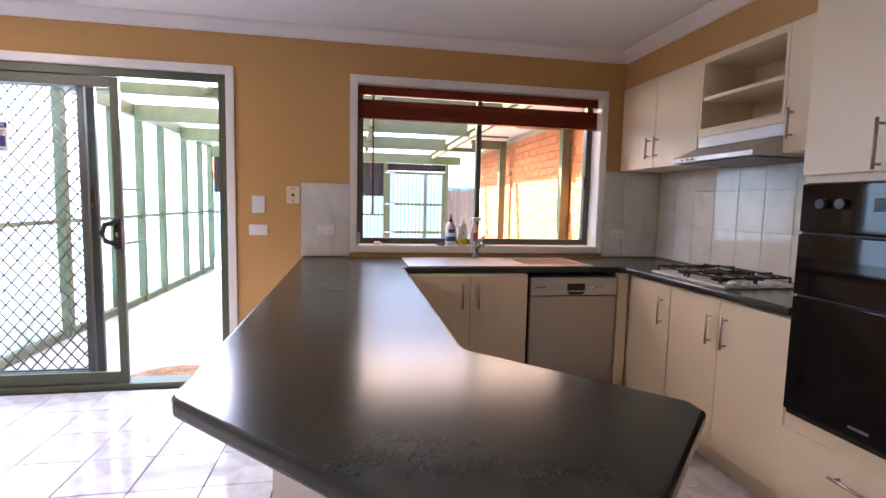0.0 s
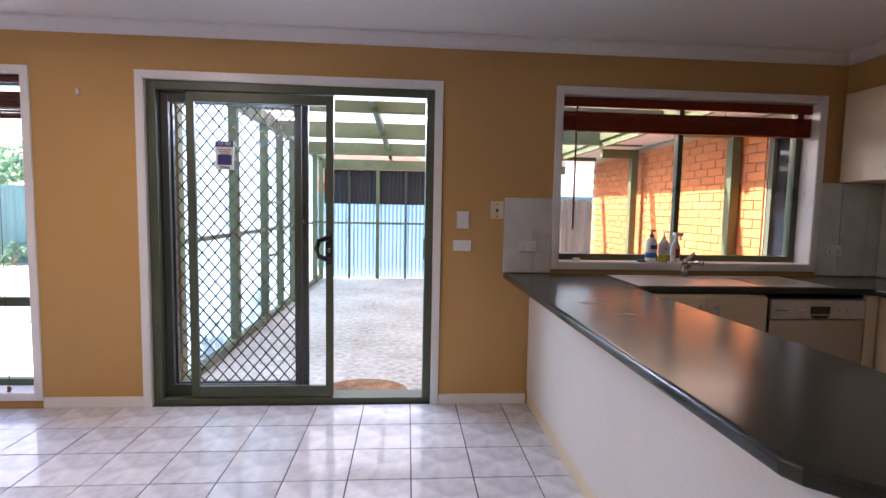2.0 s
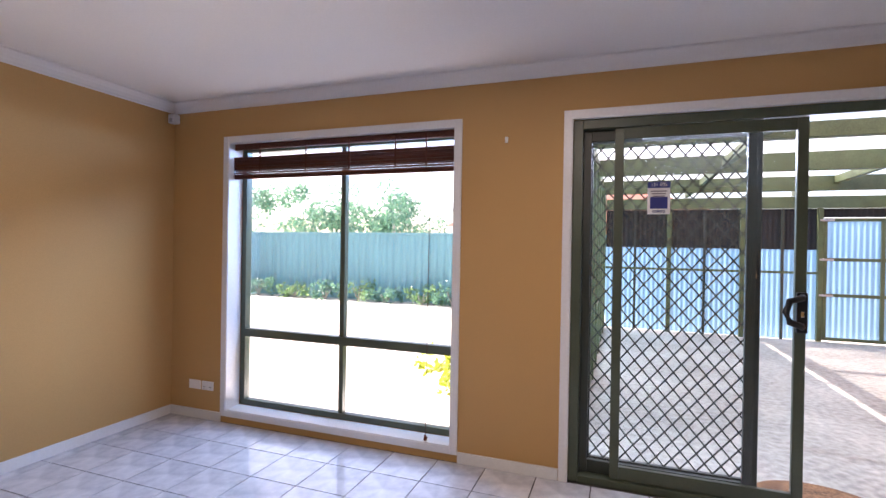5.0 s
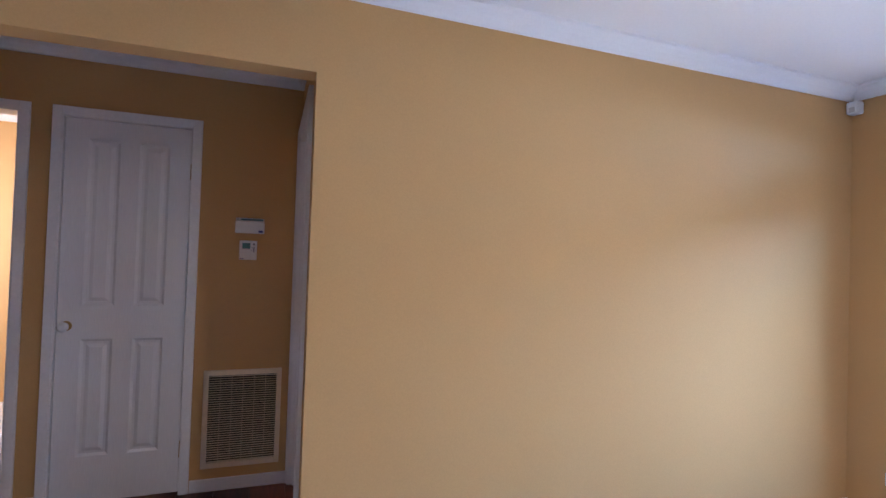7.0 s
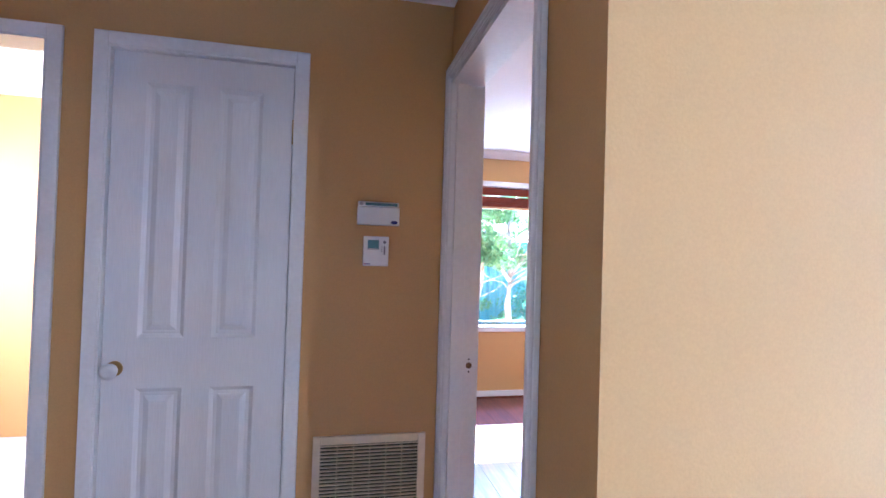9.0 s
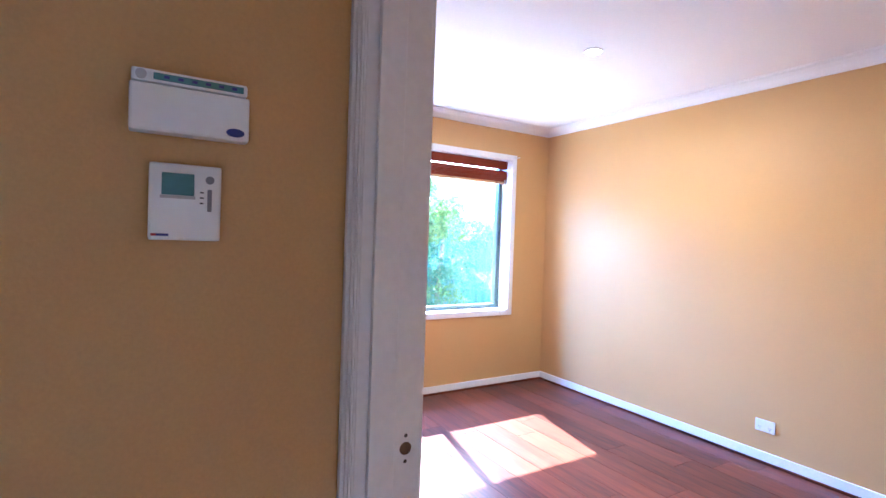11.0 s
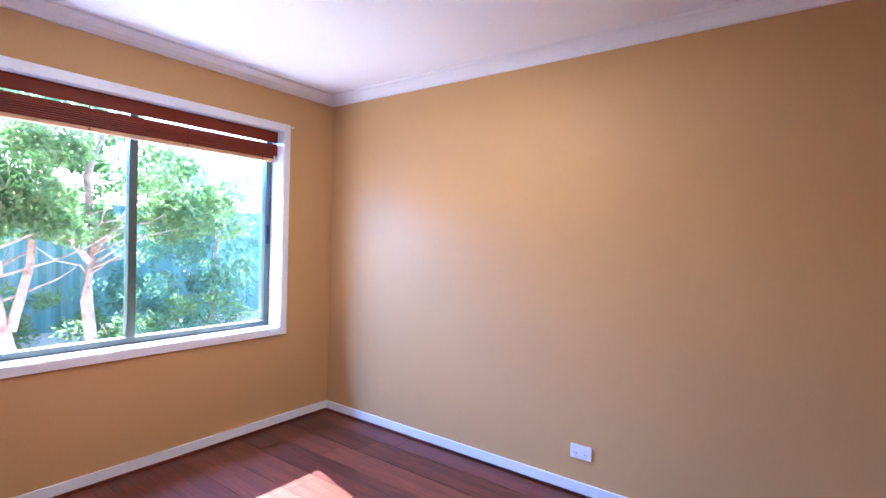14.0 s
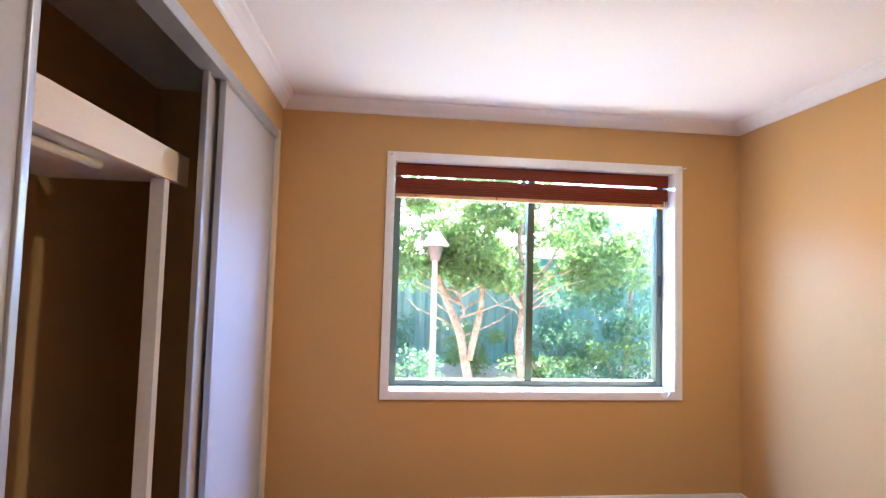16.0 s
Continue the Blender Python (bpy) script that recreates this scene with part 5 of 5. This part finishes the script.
# ---- garden ----
def leaves(centres, n, spread, size):
    """Verts and faces of n small bent leaves round the given centres (x, y, z, r)."""
    rng = np.random.default_rng(n + int(size * 1e4))
    vs, fs = [], []
    for i in range(n):
        cx, cy, cz, r = centres[i % len(centres)]
        d = rng.normal(size=3)
        d *= r * rng.uniform(0.35, 1.0) ** 0.6 / np.linalg.norm(d)
        c = np.array((cx, cy, cz)) + d * (1, 1, spread)
        u = rng.normal(size=3)
        u /= np.linalg.norm(u)
        w = np.cross(u, rng.normal(size=3))
        w /= np.linalg.norm(w)
        s = size * rng.uniform(0.6, 1.3)
        k = len(vs)
        nn = np.cross(u, w) * s * 0.18
        vs += [tuple(c - u * s), tuple(c + w * s * 0.42 + nn), tuple(c + u * s), tuple(c - w * s * 0.42 + nn)]
        fs.append((k, k + 1, k + 2, k + 3))
    return vs, fs


def crown(name, centres, n, spread, size, material, parent):
    off = root(parent).location
    vs, fs = leaves([(x - off.x, y - off.y, z - off.z, r) for x, y, z, r in centres], n, spread, size)
    ob = new(name, raw(name, vs, fs, material))
    ob.parent = parent
    return ob


def tree(name, base, limbs, centres, n, size, material, label, spread=0.8):
    t = thing(name, base, label, "tree")
    bm = bmesh.new()
    for pts, rads in limbs:
        tube(bm, pts, rads, 9)
    part("trunk", bm, BARK, t)
    crown("crown", centres, n, spread, size, material, t)
    return t


def blobs(x0, x1, y0, y1, z0, z1, n, r):
    return [(random.uniform(x0, x1), random.uniform(y0, y1), random.uniform(z0, z1), r * random.uniform(0.6, 1.2)) for _ in range(n)]


def shrub(name, base, rx, ry, h, n, size, material, label):
    t = thing(name, base, label, "shrub")
    x, y, z = base
    bm = bmesh.new()
    for k in range(5):
        a = k * 1.3
        tube(bm, [(x, y, z), (x + rx * 0.4 * math.cos(a), y + ry * 0.4 * math.sin(a), z + h * 0.6)], [0.018, 0.006], 6)
    part("stem", bm, BARK, t)
    crown("foliage", blobs(x - rx, x + rx, y - ry, y + ry, z + h * 0.2, z + h * 0.85, 14, max(rx, ry) * 0.45), n, 0.8, size, material, t)
    return t


def steel_fence(name, axis, p, u0, u1, z0, z1, material, label):
    f = thing(name, (p, (u0 + u1) / 2, z0) if axis == "x" else ((u0 + u1) / 2, p, z0), label, "fence")
    n = max(1, round((u1 - u0) / 2.35))
    for k in range(n):
        a, b = u0 + (u1 - u0) * k / n, u0 + (u1 - u0) * (k + 1) / n
        bm = bmesh.new()
        prev = None
        m = int((b - a) / 0.05)
        for i in range(m + 1):
            u = a + (b - a) * i / m
            d = p + (0.016 if i % 4 in (1, 2) else -0.016)
            cur = [bm.verts.new((d, u, z) if axis == "x" else (u, d, z)) for z in (z0, z1 - 0.03)]
            if prev:
                bm.faces.new((prev[0], cur[0], cur[1], prev[1]))
            prev = cur
        part("panel", bm, material, f)
        if axis == "x":
            part("post", cube((p - 0.03, a - 0.025, z0), (p + 0.03, a + 0.025, z1), 0.003), material, f)
            part("cap_rail", cube((p - 0.03, a + 0.026, z1 - 0.05), (p + 0.03, b - 0.026, z1), 0.003), material, f)
        else:
            part("post", cube((a - 0.025, p - 0.03, z0), (a + 0.025, p + 0.03, z1), 0.003), material, f)
            part("cap_rail", cube((a + 0.026, p - 0.03, z1 - 0.05), (b - 0.026, p + 0.03, z1), 0.003), material, f)
    return f


steel_fence("garden_fence", "y", 8.8, -16.0, 6.0, -0.1, 1.70, FENCE, "teal corrugated steel garden fence")
steel_fence("boundary_fence", "x", -14.3, -9.0, 8.7, -0.1, 1.75, FENCE, "teal corrugated steel boundary fence")
for k, x in enumerate((-13.0, -12.0, -11.2, -10.0, -9.0, -8.0, -7.2, -6.2, -5.4, -4.6)):
    shrub("fence_shrub", (x, 8.35, -0.1), 0.45, 0.22, 0.35 + 0.25 * ((k * 7) % 3) / 2, 380, 0.05, LEAF if k % 2 else LEAFB, "low green shrub along the fence")
shrub("window_shrub", (-2.75, 1.15, -0.1), 0.28, 0.3, 0.85, 650, 0.05, LEAFY, "yellow-green shrub outside the dining window")
for k, (x, y) in enumerate(((-2.35, 1.1), (-2.4, 1.9), (-2.3, 2.7))):
    shrub("patio_shrub", (x, y, -0.1), 0.22, 0.35, 0.8, 420, 0.05, LEAFB, "dull green shrub beside the patio screen")
for k, (x, y, r) in enumerate(((-12.5, 12.5, 1.6), (-9.4, 13.0, 1.4), (-5.0, 13.0, 1.8))):
    tree("garden_tree", (x, y, -0.1), [([(x, y, -0.1), (x + 0.1, y, 1.2), (x + 0.2, y, 2.2)], [0.12, 0.10, 0.05])], blobs(x - r, x + r, y - r, y + r, 1.5, 3.2, 22, 0.6), 3500, 0.09, LEAFB, "green tree behind the garden fence")

# bedroom garden
t1 = [((-11.9, -0.55, -0.1), (-11.95, -0.62, 0.6), (-12.0, -0.55, 1.2), (-11.9, -0.65, 1.9), (-11.8, -0.5, 2.5)), ((-12.0, -0.55, 1.1), (-12.0, -0.2, 1.6), (-12.1, 0.1, 2.2)), ((-11.97, -0.58, 1.0), (-12.0, -0.95, 1.5), (-12.0, -1.2, 2.1))]
tree("fruit_tree", (-11.9, -0.55, -0.1), [(list(t1[0]), [0.065, 0.055, 0.05, 0.035, 0.015]), (list(t1[1]), [0.035, 0.025, 0.012]), (list(t1[2]), [0.035, 0.025, 0.012])],
     blobs(-12.9, -11.0, -2.0, 0.7, 1.35, 2.55, 60, 0.26), 15000, 0.042, LEAF, "small leafy tree with a pale trunk")
t2 = [((-11.6, -1.25, -0.1), (-11.7, -1.4, 0.7), (-11.8, -1.65, 1.3), (-11.8, -1.9, 1.9)), ((-11.65, -1.3, 0.4), (-11.7, -1.15, 1.0), (-11.8, -1.1, 1.8))]
tree("forked_tree", (-11.6, -1.25, -0.1), [(list(t2[0]), [0.06, 0.05, 0.04, 0.02]), (list(t2[1]), [0.045, 0.035, 0.02])],
     blobs(-12.8, -11.4, -3.2, -1.0, 1.35, 2.5, 50, 0.26), 11000, 0.042, LEAF, "small leafy tree with a forked pale trunk")
rt = random.Random(11)


def twigs(base, n):
    out = []
    for _ in range(n):
        a, x, y, z = rt.uniform(0, math.tau), *base
        z += rt.uniform(-0.2, 0.35)
        ln = rt.uniform(0.5, 1.0)
        pts = [(x, y, z)]
        for q in (0.35, 0.7, 1.0):
            pts.append((x + math.cos(a) * ln * q + rt.uniform(-.06, .06), y + math.sin(a) * ln * q + rt.uniform(-.06, .06), z + 0.45 * ln * q + rt.uniform(-.05, .08)))
        out.append((pts, [0.016, 0.011, 0.007, 0.003]))
    return out


for host, base in (("fruit_tree", (-11.97, -0.58, 0.95)), ("forked_tree", (-11.72, -1.4, 0.85))):
    tb = bmesh.new()
    for pts, rads in twigs(base, 14):
        tube(tb, pts, rads, 6)
    part("twigs", tb, BARK, bpy.data.objects[host], "bare pale twigs")
tree("hedge_tree", (-13.2, 1.4, -0.1), [([(-13.2, 1.4, -0.1), (-13.2, 1.5, 1.4)], [0.06, 0.03])], blobs(-13.8, -12.4, 0.3, 2.4, 0.3, 2.4, 55, 0.32), 13000, 0.038, LEAFB, "dense blue-green bush against the fence")
for k, (x, y, h) in enumerate(((-13.4, -3.6, 1.2), (-13.5, -2.4, 0.9), (-13.4, -0.9, 0.8), (-13.3, 0.3, 1.0), (-12.6, 1.0, 0.6), (-12.0, 0.4, 0.4), (-12.6, -0.1, 0.55), (-12.4, -2.2, 0.5))):
    shrub("garden_shrub", (x, y, -0.1), 0.45, 0.5, h, 1500, 0.034, LEAFB if k % 2 else LEAF, "leafy green garden shrub")
gl = thing("garden_lamp", (-11.4, -1.75, -0.1), "white garden lamp post with a conical lantern", "lamp post")
part("pole", tube(bmesh.new(), [(-11.4, -1.75, -0.1), (-11.4, -1.75, 1.55)], 0.032, 12), WHITE, gl)
part("lantern", tube(bmesh.new(), [(-11.4, -1.75, 1.55), (-11.4, -1.75, 1.72)], [0.05, 0.09], 12), GREYP, gl)
part("lantern_cap", tube(bmesh.new(), [(-11.4, -1.75, 1.72), (-11.4, -1.75, 1.74), (-11.4, -1.75, 1.88), (-11.4, -1.75, 1.93)], [0.15, 0.15, 0.05, 0.02], 16), WHITE, gl)
for k in range(9):
    x, y = -12.2 + random.uniform(-0.35, 0.35), -1.35 + random.uniform(-0.6, 0.9)
    st = thing("garden_stone", (x, y, -0.1), "pinkish rough garden stone on the ground", "stone", "garden stones")
    bm = bmesh.new()
    bmesh.ops.create_icosphere(bm, subdivisions=2, radius=0.13)
    for v in bm.verts:
        n = noise.noise(v.co * 6 + Vector((k, 0, 0)))
        v.co = Vector((x, y, -0.055)) + Vector((v.co.x * 1.2, v.co.y * 1.3, v.co.z * 0.6)) * (1 + 0.35 * n)
    part("rock", bm, STONE, st)

# neighbour roof beyond the fence
nb = thing("neighbour_house", (-3.5, 22, -0.1), "neighbouring house with a tiled roof beyond the fence", "house")
part("wall", cube((-9, 20, -0.1), (3, 27, 2.4)), BRICK, nb)
f = bmesh.new()
vs = [f.verts.new(v) for v in ((-9.6, 19.4, 2.4), (3.6, 19.4, 2.4), (3.6, 27.6, 2.4), (-9.6, 27.6, 2.4), (-5.5, 23.5, 4.4), (-0.5, 23.5, 4.4))]
for q in ((0, 1, 5, 4), (1, 2, 5), (2, 3, 4, 5), (3, 0, 4), (3, 2, 1, 0)):
    f.faces.new([vs[i] for i in q])
part("roof", f, ROOFT, nb)

# ---- pieces: wall tiles, floor tiles, boards, bricks ----
def piece_mesh(name, sx, sy, sz, b, material):
    return mesh_of(name, prism(bmesh.new(), [(-sx / 2 + b, -sy / 2), (sx / 2 - b, -sy / 2), (sx / 2, -sy / 2 + b), (sx / 2, sy / 2 - b), (sx / 2 - b, sy / 2), (-sx / 2 + b, sy / 2), (-sx / 2, sy / 2 - b), (-sx / 2, -sy / 2 + b)], -sz, 0), material)


def put(name, me, parent, x, y, z, rot=(0, 0, 0)):
    o = bpy.data.objects.new(name, me)
    scene.collection.objects.link(o)
    o.parent = parent
    o.location, o.rotation_euler = (x, y, z), rot
    return o


# splashback
sb = struct("wall_splashback", cube((0.42, -0.005, 0.905), (0.744, -0.001, 1.404)), WGROUT, "pale marbled wall tiles behind the benchtop", "splashback")
sb2 = struct("wall_splashback_east", cube((3.104, -1.81, 0.905), (3.109, -0.006, 1.55)), WGROUT, "pale marbled wall tiles behind the hob", "splashback")
bx_n = bmesh.new()
bx(bx_n, (2.639, -0.005, 0.905), (3.103, -0.001, 1.55))
sb3 = struct("wall_splashback_north", bx_n, WGROUT, "pale marbled wall tiles beside the kitchen window", "splashback")


def wtile(parent, axis, u0, u1, z0, z1):
    g = 0.0015
    bm = cube((u0 + g, -0.010, z0 + g), (u1 - g, -0.004, z1 - g), 0.0012) if axis == "y" else cube((3.098, u0 + g, z0 + g), (3.105, u1 - g, z1 - g), 0.0012)
    part("wall_tile", bm, WTILE, parent)


for z0, z1 in ((0.905, 1.158), (1.158, 1.404)):
    for a, b in ((0.42, 0.62), (0.62, 0.744)):
        wtile(sb, "y", a, b, z0, z1)
for z0, z1 in ((0.905, 1.158), (1.158, 1.404), (1.404, 1.552)):
    for k in range(9):
        wtile(sb2, "x", -0.012 - 0.2 * (k + 1), -0.012 - 0.2 * k, z0, z1)
    for a, b in ((2.64, 2.80), (2.80, 3.0), (3.0, 3.097)):
        wtile(sb3, "y", a, b, z0, z1)

# floor tiles
P = 0.308
tile_me = piece_mesh("floor_tile", P - 0.007, P - 0.007, 0.008, 0.002, TILE)
edge_me = piece_mesh("floor_tile", 0.094, P - 0.005, 0.008, 0.002, TILE)
far_v, far_f = [], []
for i in range(-16, 12):
    for k in range(0, 20):
        x, y = -0.803 + P * (i + 0.5), -0.004 - P * (k + 0.5)
        if i == -14 and y > -6.1:
            put("floor_tile", edge_me, floor, -4.856, y, 0.0)
        if x - P / 2 < -4.95 or x + P / 2 > 3.25 or y < -6.1:
            continue
        if k < 11 and x < 2.6 and not (0.75 < x < 0.95) and k < 10:
            put("floor_tile", tile_me, floor, x, y, random.uniform(-0.0004, 0.0004))
        else:
            h = P / 2 - 0.0025
            n = len(far_v)
            far_v += [(x - h, y - h, 0), (x + h, y - h, 0), (x + h, y + h, 0), (x - h, y + h, 0)]
            far_f.append((n, n + 1, n + 2, n + 3))
o = new("floor_tile_rest", raw("floor_tile_rest", far_v, far_f, TILE))
o.parent = floor
tagged(o, kind="stuff")

# laminate boards
L, W = 1.20, 0.19
board = piece_mesh("floor_board", L - 0.002, W - 0.002, 0.010, 0.001, PLANK)
rng = random.Random(4)
row = 0
y = -0.095
while y > -6.1:
    if y > -3.0:
        spans = (-8.82, -5.012)
    else:
        spans = (-6.079, -4.95)
    x = spans[0] - rng.uniform(0.1, 1.0)
    while x < spans[1]:
        a, b = max(x, spans[0]), min(x + L, spans[1])
        if b - a > 0.03:
            if b - a > L - 0.01:
                put("floor_board", board, bed_floor, (a + b) / 2, y, rng.uniform(-0.0004, 0.0004))
            else:
                put("floor_board", piece_mesh("floor_board", b - a - 0.002, W - 0.002, 0.010, 0.001, PLANK), bed_floor, (a + b) / 2, y, rng.uniform(-0.0004, 0.0004))
        x += L
    y -= W
    row += 1
put("floor_board", piece_mesh("floor_board", 0.75, 0.115, 0.010, 0.001, PLANK), bed_floor, -5.65, -2.957, 0.0006)

# bricks of the wing wall
wing = bpy.data.objects["wall_wing"]
bl, bh, bd = 0.230, 0.076, 0.018
brick_me = mesh_of("brick", cube((-bd, -bl / 2, -bh / 2), (0, bl / 2, bh / 2)), BRICK)
half_me = mesh_of("brick", cube((-bd, -0.055, -bh / 2), (0, 0.055, bh / 2)), BRICK)
rest = bmesh.new()
for c in range(26):
    z = -0.05 + c * 0.086
    yy = 0.955 + (0.12 if c % 2 else 0.0)
    if c % 2:
        put("brick", half_me, wing, 2.964, 1.01, z)
    while yy + bl < 5.06:
        yc = yy + bl / 2
        if yc < 3.35 and c > 1:
            put("brick", brick_me, wing, 2.964 + rng.uniform(-0.002, 0.001), yc, z)
        else:
            bx(rest, (2.946, yy, z - bh / 2), (2.964, yy + bl, z + bh / 2))
        yy += 0.240
    bx(rest, (2.946, 0.25, z - bh / 2), (2.964, 0.385, z + bh / 2))
o = new("brick_rest", mesh_of("brick_rest", rest, BRICK))
o.parent = wing
tagged(o, kind="stuff")
